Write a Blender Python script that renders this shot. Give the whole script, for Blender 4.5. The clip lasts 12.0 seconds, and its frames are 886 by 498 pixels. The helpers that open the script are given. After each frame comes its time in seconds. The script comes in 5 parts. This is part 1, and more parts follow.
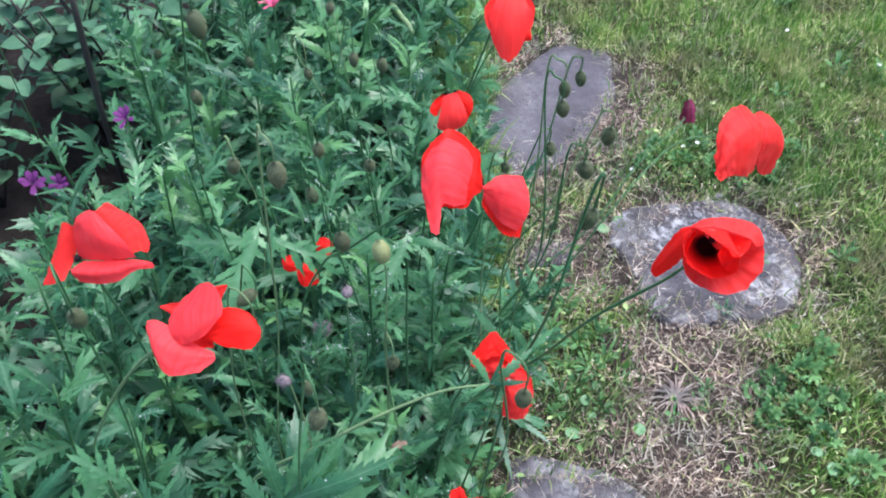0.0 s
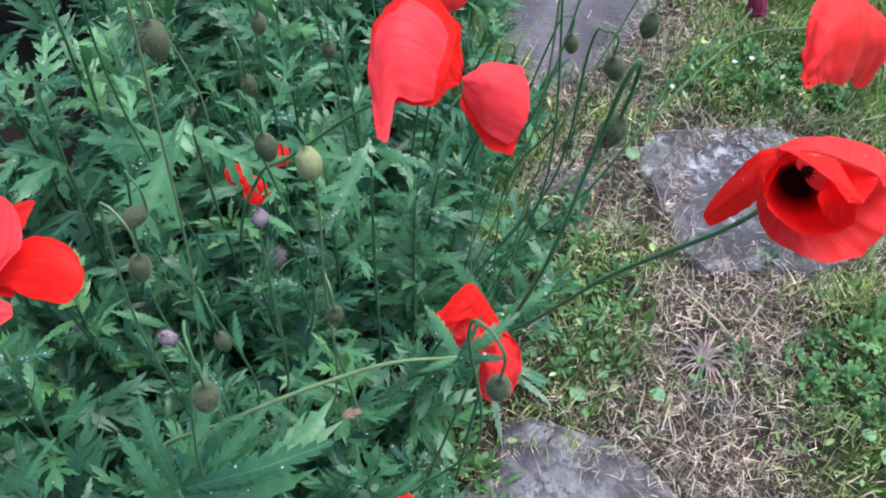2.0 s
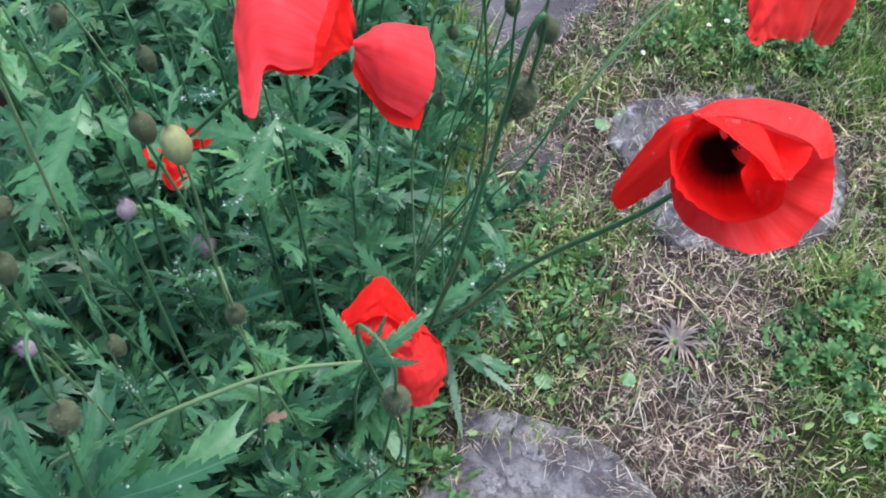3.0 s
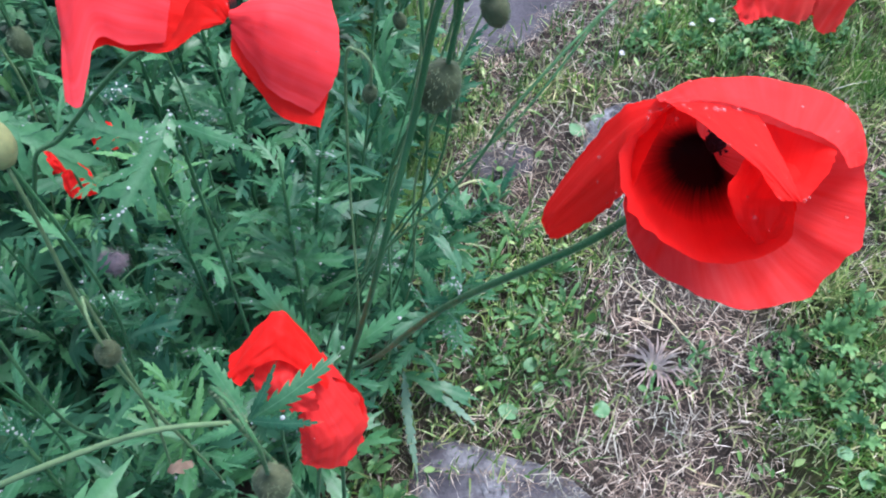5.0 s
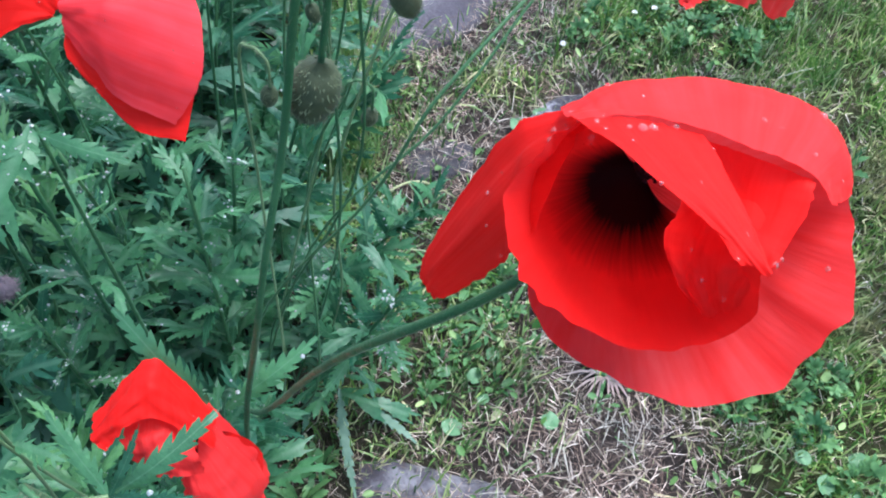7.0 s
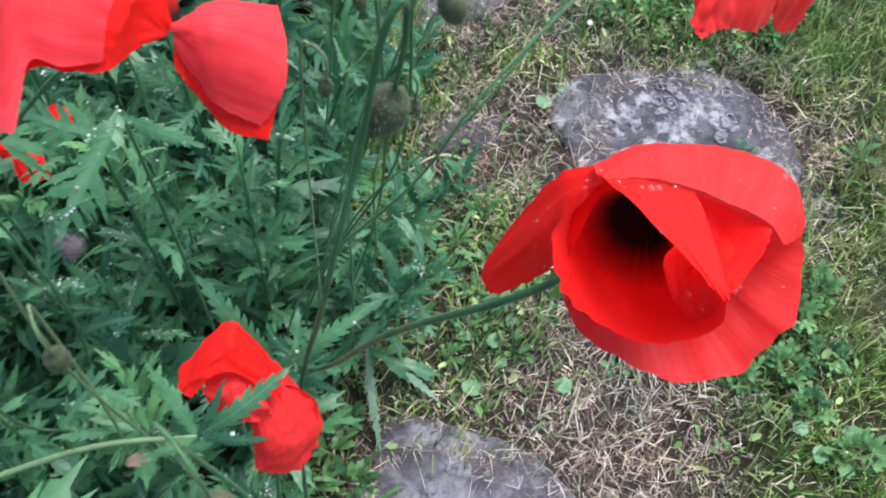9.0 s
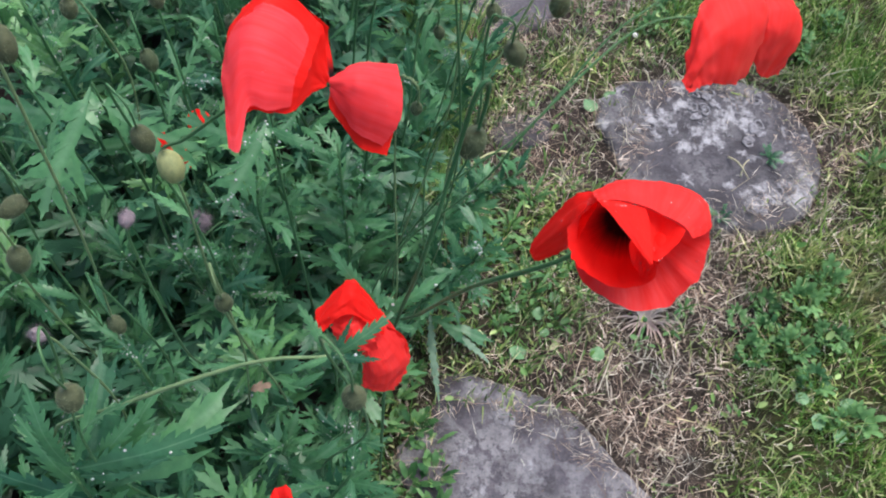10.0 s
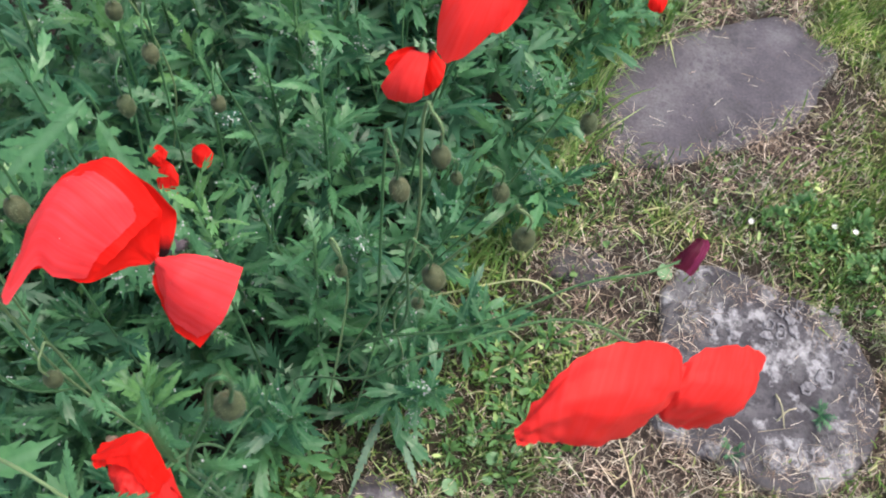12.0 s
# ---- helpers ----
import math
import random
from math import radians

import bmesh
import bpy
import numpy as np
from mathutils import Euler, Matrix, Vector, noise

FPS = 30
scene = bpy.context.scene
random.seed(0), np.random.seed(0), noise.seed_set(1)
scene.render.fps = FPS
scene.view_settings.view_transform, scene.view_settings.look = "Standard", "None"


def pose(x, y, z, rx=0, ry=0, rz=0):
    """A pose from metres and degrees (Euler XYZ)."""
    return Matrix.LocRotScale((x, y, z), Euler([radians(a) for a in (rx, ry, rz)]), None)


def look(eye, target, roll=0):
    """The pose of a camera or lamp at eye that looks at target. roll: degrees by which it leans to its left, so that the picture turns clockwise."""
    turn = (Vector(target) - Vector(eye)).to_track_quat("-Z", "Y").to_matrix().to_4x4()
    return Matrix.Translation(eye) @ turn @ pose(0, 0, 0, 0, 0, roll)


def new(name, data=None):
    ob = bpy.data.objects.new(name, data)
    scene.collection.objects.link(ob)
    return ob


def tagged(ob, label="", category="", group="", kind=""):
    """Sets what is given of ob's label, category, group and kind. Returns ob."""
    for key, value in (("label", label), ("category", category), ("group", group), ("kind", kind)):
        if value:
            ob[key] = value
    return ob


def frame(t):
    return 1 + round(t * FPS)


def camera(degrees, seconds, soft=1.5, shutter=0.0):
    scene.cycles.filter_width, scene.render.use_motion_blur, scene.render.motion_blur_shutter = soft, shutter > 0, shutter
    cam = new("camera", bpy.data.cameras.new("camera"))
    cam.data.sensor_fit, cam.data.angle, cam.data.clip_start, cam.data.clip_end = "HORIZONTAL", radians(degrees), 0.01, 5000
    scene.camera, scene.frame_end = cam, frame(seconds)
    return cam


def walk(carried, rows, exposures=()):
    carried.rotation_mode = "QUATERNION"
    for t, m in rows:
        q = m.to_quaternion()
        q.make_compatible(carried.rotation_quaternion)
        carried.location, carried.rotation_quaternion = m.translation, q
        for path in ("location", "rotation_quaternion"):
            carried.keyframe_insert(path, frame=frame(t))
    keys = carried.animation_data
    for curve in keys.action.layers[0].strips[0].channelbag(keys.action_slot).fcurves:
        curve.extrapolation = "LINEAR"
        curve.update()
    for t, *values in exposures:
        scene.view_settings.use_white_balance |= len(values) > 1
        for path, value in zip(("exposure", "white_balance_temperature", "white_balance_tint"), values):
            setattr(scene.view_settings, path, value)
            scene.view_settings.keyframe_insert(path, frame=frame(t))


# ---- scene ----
cam = camera(53.4, 12.0, soft=2.0, shutter=0.3)
PATH = [
    (0, (0.032, 0.035, 1.189), (0.066, 1.318, -0.345), 2.1),
    (0.5, (0.053, 0.087, 1.159), (0.069, 1.321, -0.415), 0.7),
    (1, (0.079, 0.14, 1.105), (0.06, 1.334, -0.5), 0.8),
    (1.5, (0.075, 0.162, 1.055), (0.081, 1.31, -0.583), 3.7),
    (2, (0.076, 0.176, 1.021), (0.063, 1.312, -0.625), 3.6),
    (2.5, (0.104, 0.197, 1.0), (0.098, 1.313, -0.66), 3.2),
    (3, (0.127, 0.222, 0.972), (0.123, 1.313, -0.704), 2.6),
    (3.2, (0.132, 0.233, 0.959), (0.13, 1.316, -0.722), 2.7),
    (4.8, (0.159, 0.278, 0.902), (0.17, 1.375, -0.77), 3.5),
    (5, (0.159, 0.285, 0.896), (0.186, 1.39, -0.77), 4.3),
    (5.5, (0.156, 0.298, 0.883), (0.231, 1.412, -0.777), 6.2),
    (6, (0.167, 0.305, 0.876), (0.28, 1.422, -0.779), 7.0),
    (6.5, (0.175, 0.318, 0.863), (0.293, 1.419, -0.803), 6.7),
    (7, (0.18, 0.329, 0.856), (0.31, 1.422, -0.813), 7.1),
    (7.2, (0.181, 0.33, 0.856), (0.308, 1.417, -0.818), 6.7),
    (8.8, (0.172, 0.316, 0.891), (0.283, 1.354, -0.815), 7.5),
    (9, (0.166, 0.309, 0.907), (0.263, 1.326, -0.812), 7.9),
    (9.5, (0.161, 0.26, 0.986), (0.138, 1.236, -0.76), 5.9),
    (10, (0.151, 0.226, 1.047), (0.141, 1.204, -0.697), 4.6),
    (10.5, (0.153, 0.239, 1.056), (0.063, 1.198, -0.697), 2.3),
    (11, (0.24, 0.299, 1.067), (-0.04, 1.239, -0.676), 4.4),
    (11.5, (0.284, 0.376, 1.093), (-0.07, 1.28, -0.656), 5.9),
    (12, (0.276, 0.44, 1.086), (-0.06, 1.259, -0.707), 11.2),
]
walk(cam, [(t, look(eye, target, roll)) for t, eye, target, roll in PATH],
     [(0, 1.22, 5950, 10), (0.8, 1.12, 5950, 10), (1.5, 1.05, 5930, 10), (3, 0.97, 6000, 10), (5, 1.09, 5650, 10), (7.2, 1.12, 5560, 10), (8.8, 1.02, 6050, 10), (9.5, 0.96, 6200, 10), (10, 0.79, 6450, 10), (10.6, 0.86, 6600, 10), (11, 0.80, 6560, 10), (12, 0.94, 6900, 10)])

# ---- light: an overcast garden, soft brightness from high over the lawn ----
world = bpy.data.worlds.new("overcast_sky")
world.use_nodes = True
scene.world = world
wn = world.node_tree.nodes
sky = wn.new("ShaderNodeTexSky")
sky.sky_type = "NISHITA"
sky.sun_disc = False
sky.sun_elevation, sky.sun_rotation = radians(68), radians(48)
sky.dust_density, sky.air_density = 4.0, 1.0
wn["Background"].inputs["Strength"].default_value = 0.14
world.node_tree.links.new(sky.outputs["Color"], wn["Background"].inputs["Color"])
sun = new("sun", bpy.data.lights.new("sun", "SUN"))
sun.data.energy, sun.data.angle, sun.data.color = 1.5, radians(40), (1.0, 0.97, 0.93)
sun.matrix_world = look((1.0, 0.9, 3.4), (0, 0, 0))


# ---- materials ----
def material(name, rough=0.5, spec=0.5):
    """A new node material: its nodes, its links' maker and its shader."""
    mat = bpy.data.materials.new(name)
    mat.use_nodes = True
    nodes, links = mat.node_tree.nodes, mat.node_tree.links
    shader = nodes["Principled BSDF"]
    shader.inputs["Roughness"].default_value = rough
    shader.inputs["Specular IOR Level"].default_value = spec
    return mat, nodes, links, shader


def ramp(nodes, links, source, stops, interpolation="LINEAR"):
    node = nodes.new("ShaderNodeValToRGB")
    node.color_ramp.interpolation = interpolation
    while len(node.color_ramp.elements) < len(stops):
        node.color_ramp.elements.new(0.5)
    for e, (at, colour) in zip(node.color_ramp.elements, stops):
        e.position, e.color = at, (*colour, 1)
    links.new(source, node.inputs["Fac"])
    return node.outputs["Color"]


def noisy(nodes, links, scale, detail=4.0, coords="Object", rough=0.55, stretch=None):
    where = nodes.new("ShaderNodeTexCoord").outputs[coords]
    if stretch:
        m = nodes.new("ShaderNodeMapping")
        m.inputs["Scale"].default_value = stretch
        links.new(where, m.inputs["Vector"])
        where = m.outputs["Vector"]
    node = nodes.new("ShaderNodeTexNoise")
    node.inputs["Scale"].default_value, node.inputs["Detail"].default_value = scale, detail
    node.inputs["Roughness"].default_value = rough
    links.new(where, node.inputs["Vector"])
    return node.outputs["Fac"]


def mixed(nodes, links, fac, a, b, how="MIX"):
    node = nodes.new("ShaderNodeMix")
    node.data_type, node.blend_type = "RGBA", how
    for source, slot in ((fac, 0), (a, 6), (b, 7)):
        if isinstance(source, (int, float)):
            node.inputs[slot].default_value = source
        elif isinstance(source, tuple):
            node.inputs[slot].default_value = (*source, 1)
        else:
            links.new(source, node.inputs[slot])
    return node.outputs[2]


def bumped(nodes, links, shader, height, strength, distance):
    node = nodes.new("ShaderNodeBump")
    node.inputs["Strength"].default_value, node.inputs["Distance"].default_value = strength, distance
    links.new(height, node.inputs["Height"])
    links.new(node.outputs["Normal"], shader.inputs["Normal"])


def thin(mat, shader, colour, share):
    """Lets light pass through a thin blade, as through a petal or a leaf."""
    nodes, links = mat.node_tree.nodes, mat.node_tree.links
    glow = nodes.new("ShaderNodeBsdfTranslucent")
    links.new(colour, glow.inputs["Color"])
    both = nodes.new("ShaderNodeMixShader")
    both.inputs["Fac"].default_value = share
    links.new(shader.outputs["BSDF"], both.inputs[1])
    links.new(glow.outputs["BSDF"], both.inputs[2])
    links.new(both.outputs["Shader"], nodes["Material Output"].inputs["Surface"])


def petal_material(name, red, pale, dark, blotch=0.2, soft=0.16, veins=34.0, fold=0.14, share=0.32):
    mat, n, l, sh = material(name, 0.5, 0.12)
    uv = n.new("ShaderNodeUVMap")
    part_xy = n.new("ShaderNodeSeparateXYZ")
    l.new(uv.outputs["UV"], part_xy.inputs["Vector"])
    # Fine veins run out from the base of the petal.
    stretch = n.new("ShaderNodeMapping")
    stretch.inputs["Scale"].default_value = (veins, 1.8, 1.0)
    l.new(uv.outputs["UV"], stretch.inputs["Vector"])
    vein = n.new("ShaderNodeTexNoise")
    vein.inputs["Scale"].default_value, vein.inputs["Detail"].default_value = 1.0, 5.0
    l.new(stretch.outputs["Vector"], vein.inputs["Vector"])
    veined = ramp(n, l, vein.outputs["Fac"], [(0.32, red), (0.72, pale)])
    mottled = mixed(n, l, noisy(n, l, 55.0), veined, red)
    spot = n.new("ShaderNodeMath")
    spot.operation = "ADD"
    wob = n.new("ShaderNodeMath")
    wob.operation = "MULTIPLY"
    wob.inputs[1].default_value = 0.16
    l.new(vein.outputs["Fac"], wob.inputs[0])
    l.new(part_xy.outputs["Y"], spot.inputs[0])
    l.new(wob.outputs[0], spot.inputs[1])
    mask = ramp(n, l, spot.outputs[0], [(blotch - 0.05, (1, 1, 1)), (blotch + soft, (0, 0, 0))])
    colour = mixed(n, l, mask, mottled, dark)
    l.new(colour, sh.inputs["Base Color"])
    sh.inputs["Sheen Weight"].default_value = 0.04
    sh.inputs["Sheen Tint"].default_value = (1.0, 0.55, 0.65, 1)
    bumped(n, l, sh, vein.outputs["Fac"], fold, 0.0006)
    thin(mat, sh, colour, share)
    return mat


RED = petal_material("poppy_petal", (0.88, 0.012, 0.008), (0.93, 0.032, 0.027), (0.012, 0.003, 0.004), 0.22)
# A real black blotch; its wide soft fade also paints the cup's inner shade.
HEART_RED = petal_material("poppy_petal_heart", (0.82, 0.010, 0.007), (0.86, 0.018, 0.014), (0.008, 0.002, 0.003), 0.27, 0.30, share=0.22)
# SCARLET and CORAL are paler than RED: skylight on upturned petals put into the colour.
SCARLET = petal_material("poppy_petal_skylit", (0.94, 0.048, 0.056), (0.98, 0.108, 0.135), (0.10, 0.006, 0.008), 0.0, veins=24.0, fold=0.14)
CORAL = petal_material("poppy_petal_lit", (0.93, 0.034, 0.030), (0.96, 0.070, 0.074), (0.10, 0.006, 0.008), 0.0, fold=0.10)
# Creases by bump; the pale pink paints a sheen on the outer petal.
CREASED = petal_material("poppy_petal_creased", (0.91, 0.040, 0.040), (0.98, 0.150, 0.165), (0.10, 0.006, 0.008), 0.0, 0.16, 19.0, 0.45)
FADED = petal_material("faded_petal", (0.085, 0.010, 0.026), (0.16, 0.02, 0.06), (0.02, 0.008, 0.01), 0.12)
MAGENTA = petal_material("faded_petal_edge", (0.16, 0.018, 0.06), (0.30, 0.05, 0.14), (0.05, 0.01, 0.02), 0.0)
PINK = petal_material("pink_petal", (0.70, 0.08, 0.22), (0.75, 0.25, 0.36), (0.4, 0.05, 0.12), 0.05)
PURPLE = petal_material("purple_petal", (0.15, 0.035, 0.17), (0.24, 0.07, 0.26), (0.08, 0.02, 0.1), 0.05)


def leaf_material(name, dark, light, rough=0.36, share=0.12, grain=120.0, veined=False, film=0.0):
    mat, n, l, sh = material(name, rough, 0.3)
    info = n.new("ShaderNodeObjectInfo")
    each = ramp(n, l, info.outputs["Random"], [(0.0, dark), (1.0, light)])
    speck = noisy(n, l, grain, 5.0)
    shade = ramp(n, l, speck, [(0.25, (0.72, 0.78, 0.80)), (0.7, (1.14, 1.10, 1.10))])
    colour = mixed(n, l, 1.0, each, shade, "MULTIPLY")
    if veined:
        uv, parts = n.new("ShaderNodeUVMap"), n.new("ShaderNodeSeparateXYZ")
        l.new(uv.outputs["UV"], parts.inputs["Vector"])
        rib = ramp(n, l, parts.outputs["X"], [(0.465, (0, 0, 0)), (0.49, (0.28, 0.28, 0.28)), (0.51, (0.28, 0.28, 0.28)), (0.535, (0, 0, 0))])
        colour = mixed(n, l, rib, colour, (0.22, 0.40, 0.24))
    l.new(colour, sh.inputs["Base Color"])
    sh.inputs["Coat Weight"].default_value, sh.inputs["Coat Roughness"].default_value = film, 0.22
    sh.inputs["Sheen Weight"].default_value, sh.inputs["Sheen Roughness"].default_value = 0.07, 0.4
    sh.inputs["Sheen Tint"].default_value = (0.75, 1.0, 0.85, 1)
    wet = ramp(n, l, noisy(n, l, 38.0), [(0.35, (rough - 0.18,) * 3), (0.7, (rough + 0.2,) * 3)])
    l.new(wet, sh.inputs["Roughness"])
    bumped(n, l, sh, noisy(n, l, 260.0), 0.5, 0.0012)
    thin(mat, sh, colour, share)
    return mat


LEAF = leaf_material("poppy_leaf", (0.024, 0.118, 0.062), (0.108, 0.298, 0.120), 0.42, 0.30, 120.0, True, 0.40)
YOUNG = leaf_material("young_leaf", (0.09, 0.25, 0.085), (0.14, 0.33, 0.11), 0.46, 0.2, 120.0, True, 0.4)
SHRUB = leaf_material("shrub_leaf", (0.040, 0.120, 0.062), (0.130, 0.275, 0.150), 0.45, 0.12, 60.0)
STEM = leaf_material("poppy_stem", (0.050, 0.155, 0.062), (0.085, 0.20, 0.080), 0.5, 0.05)
PALE = leaf_material("pale_stem", (0.17, 0.27, 0.12), (0.20, 0.30, 0.14), 0.5, 0.05)
BUD = leaf_material("bud_skin", (0.062, 0.088, 0.042), (0.105, 0.118, 0.064), 0.6, 0.02, 300.0)
YELLOW = leaf_material("ripe_bud", (0.30, 0.33, 0.14), (0.33, 0.36, 0.16), 0.5, 0.05, 300.0)
MAUVE = leaf_material("mauve_bud", (0.20, 0.155, 0.18), (0.31, 0.25, 0.275), 0.6, 0.02, 300.0)
HAIR = leaf_material("bud_hair", (0.15, 0.19, 0.10), (0.19, 0.23, 0.13), 0.5, 0.1)


def blade_material(name, stops, rough=0.5, share=0.15, tired=0.0):
    """Blades that differ one by one."""
    mat, n, l, sh = material(name, rough, 0.4)
    geo = n.new("ShaderNodeNewGeometry")
    each = ramp(n, l, geo.outputs["Random Per Island"], stops)
    patch = ramp(n, l, noisy(n, l, 16.0, 5.0), [(0.32, (0.48, 0.58, 0.56)), (0.68, (1.32, 1.26, 1.15))])
    colour = mixed(n, l, 1.0, each, patch, "MULTIPLY")
    if tired:
        worn = ramp(n, l, noisy(n, l, 7.0, 6.0, rough=0.65), [(0.50, (0, 0, 0)), (0.68, (tired,) * 3)])
        colour = mixed(n, l, worn, colour, (0.36, 0.29, 0.17))
    l.new(colour, sh.inputs["Base Color"])
    thin(mat, sh, colour, share)
    return mat


GRASS = blade_material("grass_blade", [(0.0, (0.08, 0.21, 0.04)), (0.4, (0.18, 0.35, 0.07)), (0.75, (0.40, 0.55, 0.17)), (0.95, (0.80, 0.77, 0.48))], 0.45, 0.25, 0.7)
STRAW = blade_material("dry_straw", [(0.0, (0.06, 0.045, 0.042)), (0.40, (0.18, 0.120, 0.098)), (0.68, (0.51, 0.385, 0.325)), (0.92, (0.92, 0.82, 0.75))], 0.7, 0.05)
WEED = blade_material("weed_leaf", [(0.0, (0.05, 0.14, 0.035)), (0.6, (0.11, 0.25, 0.06)), (1.0, (0.40, 0.54, 0.22))], 0.42)

SOIL, n, l, sh = material("garden_soil", 0.9, 0.2)
attr = n.new("ShaderNodeAttribute")
attr.attribute_name = "lawn"
earth = ramp(n, l, noisy(n, l, 40.0, 8.0, rough=0.7), [(0.3, (0.014, 0.011, 0.010)), (0.6, (0.035, 0.027, 0.024)), (0.8, (0.075, 0.058, 0.050))])
turf = ramp(n, l, noisy(n, l, 70.0, 8.0, rough=0.7), [(0.3, (0.022, 0.026, 0.011)), (0.6, (0.075, 0.085, 0.032)), (0.8, (0.17, 0.165, 0.08))])
dry = n.new("ShaderNodeAttribute")
dry.attribute_name = "dry"
trodden = ramp(n, l, noisy(n, l, 90.0, 8.0, rough=0.7), [(0.3, (0.020, 0.016, 0.014)), (0.6, (0.060, 0.047, 0.042)), (0.8, (0.15, 0.12, 0.105))])
l.new(mixed(n, l, attr.outputs["Fac"], mixed(n, l, dry.outputs["Fac"], earth, trodden), turf), sh.inputs["Base Color"])
bumped(n, l, sh, noisy(n, l, 120.0, 8.0, rough=0.75), 0.9, 0.012)

def stone_material(name, amount, tone, spread_=1.0, cloud=0.0):
    mat, n, l, sh = material(name, 0.75, 0.4)
    stops = [(0.3, (0.060 / spread_, 0.055 / spread_, 0.070 / spread_)), (0.55, (0.108, 0.099, 0.122)), (0.75, (0.165 * spread_, 0.159 * spread_, 0.178 * spread_))]
    base = ramp(n, l, noisy(n, l, 11.0, 8.0, rough=0.65), [(at, tuple(tone * v for v in c)) for at, c in stops])
    grit = ramp(n, l, noisy(n, l, 260.0, 4.0), [(0.3, (0.72, 0.72, 0.73)), (0.7, (1.18, 1.18, 1.18))])
    base = mixed(n, l, 1.0, base, grit, "MULTIPLY")
    lich = ramp(n, l, noisy(n, l, 46.0, 6.0, rough=0.72), [(0.42, (0, 0, 0)), (0.50, (amount,) * 3), (0.56, (amount * 0.9,) * 3), (0.64, (0.1 * amount,) * 3)])
    large = ramp(n, l, noisy(n, l, 10.0, 5.0, rough=0.6), [(0.46, (0, 0, 0)), (0.64, (1, 1, 1))])
    veil = ramp(n, l, noisy(n, l, 24.0, 7.0, rough=0.66), [(0.53, (0, 0, 0)), (0.63, (cloud,) * 3)])
    base = mixed(n, l, veil, base, (0.40, 0.40, 0.43))
    l.new(mixed(n, l, mixed(n, l, 1.0, lich, large, "MULTIPLY"), base, (0.42, 0.42, 0.44)), sh.inputs["Base Color"])
    bumped(n, l, sh, noisy(n, l, 45.0, 8.0, rough=0.7), 0.7, 0.006)
    return mat


STONE = stone_material("smooth_stone", 0.15, 0.84, 1.15)
LICHENED = stone_material("lichened_stone", 0.28, 0.52, 1.2, 0.85)
DARK_STONE = stone_material("dark_stone", 0.1, 0.42, 1.2)
SPOTTED = stone_material("spotted_stone", 0.5, 0.76, 1.25, 0.35)

LICHEN, n, l, sh = material("pale_lichen", 0.85, 0.2)
l.new(ramp(n, l, noisy(n, l, 170.0, 6.0), [(0.35, (0.10, 0.095, 0.11)), (0.65, (0.29, 0.29, 0.315))]), sh.inputs["Base Color"])
bumped(n, l, sh, noisy(n, l, 160.0, 6.0), 0.7, 0.003)

WOOD, n, l, sh = material("weathered_stake", 0.8, 0.3)
l.new(ramp(n, l, noisy(n, l, 30.0, 6.0, stretch=(1, 1, 0.1)), [(0.3, (0.03, 0.026, 0.025)), (0.7, (0.09, 0.078, 0.072))]), sh.inputs["Base Color"])
bumped(n, l, sh, noisy(n, l, 80.0, 5.0, stretch=(1, 1, 0.1)), 0.6, 0.003)

BLACK, n, l, sh = material("flower_heart", 0.7, 0.3)
l.new(ramp(n, l, noisy(n, l, 400.0), [(0.3, (0.008, 0.005, 0.008)), (0.7, (0.035, 0.022, 0.03))]), sh.inputs["Base Color"])
WHITE, n, l, sh = material("daisy_white", 0.6, 0.3)
l.new(ramp(n, l, noisy(n, l, 300.0), [(0.3, (0.70, 0.70, 0.72)), (0.7, (0.82, 0.82, 0.80))]), sh.inputs["Base Color"])
BROWN, n, l, sh = material("withered_leaf", 0.7, 0.3)
l.new(ramp(n, l, noisy(n, l, 150.0), [(0.3, (0.13, 0.085, 0.055)), (0.7, (0.30, 0.21, 0.15))]), sh.inputs["Base Color"])
ROSETTE = blade_material("withered_rosette", [(0.0, (0.30, 0.22, 0.23)), (1.0, (0.66, 0.56, 0.57))], 0.7, 0.05)
WATER, n, l, sh = material("water_drop", 0.04, 1.0)
# White base under partial transmission: sky glints painted into the drops.
sh.inputs["Base Color"].default_value = (0.95, 0.98, 1.0, 1)
sh.inputs["Transmission Weight"].default_value, sh.inputs["IOR"].default_value = 0.62, 1.33

PETAL_WATER, n, l, sh = material("petal_drop", 0.03, 0.6)
sh.inputs["Base Color"].default_value = (1.0, 0.86, 0.86, 1)
sh.inputs["Transmission Weight"].default_value, sh.inputs["IOR"].default_value = 0.88, 1.33


# ---- helpers for meshes ----
def mesh_of(name, verts, faces, mat, smooth=True, uvs=None):
    me = bpy.data.meshes.new(name)
    me.from_pydata([tuple(v) for v in verts], [], faces)
    me.materials.append(mat)
    if smooth:
        me.polygons.foreach_set("use_smooth", [True] * len(me.polygons))
    if uvs is not None:
        layer = me.uv_layers.new(name="UVMap")
        for loop in me.loops:
            layer.data[loop.index].uv = uvs[loop.vertex_index]
    me.update()
    return me


def under(name, me, parent, m=None, label=""):
    ob = new(name, me)
    ob.parent = parent
    if m is not None:
        ob.matrix_basis = m
    return tagged(ob, label)


def thing(name, m, label, category, group="", kind=""):
    ob = new(name)
    ob.empty_display_size = 0.02
    ob.matrix_world = m
    return tagged(ob, label, category, group, kind)


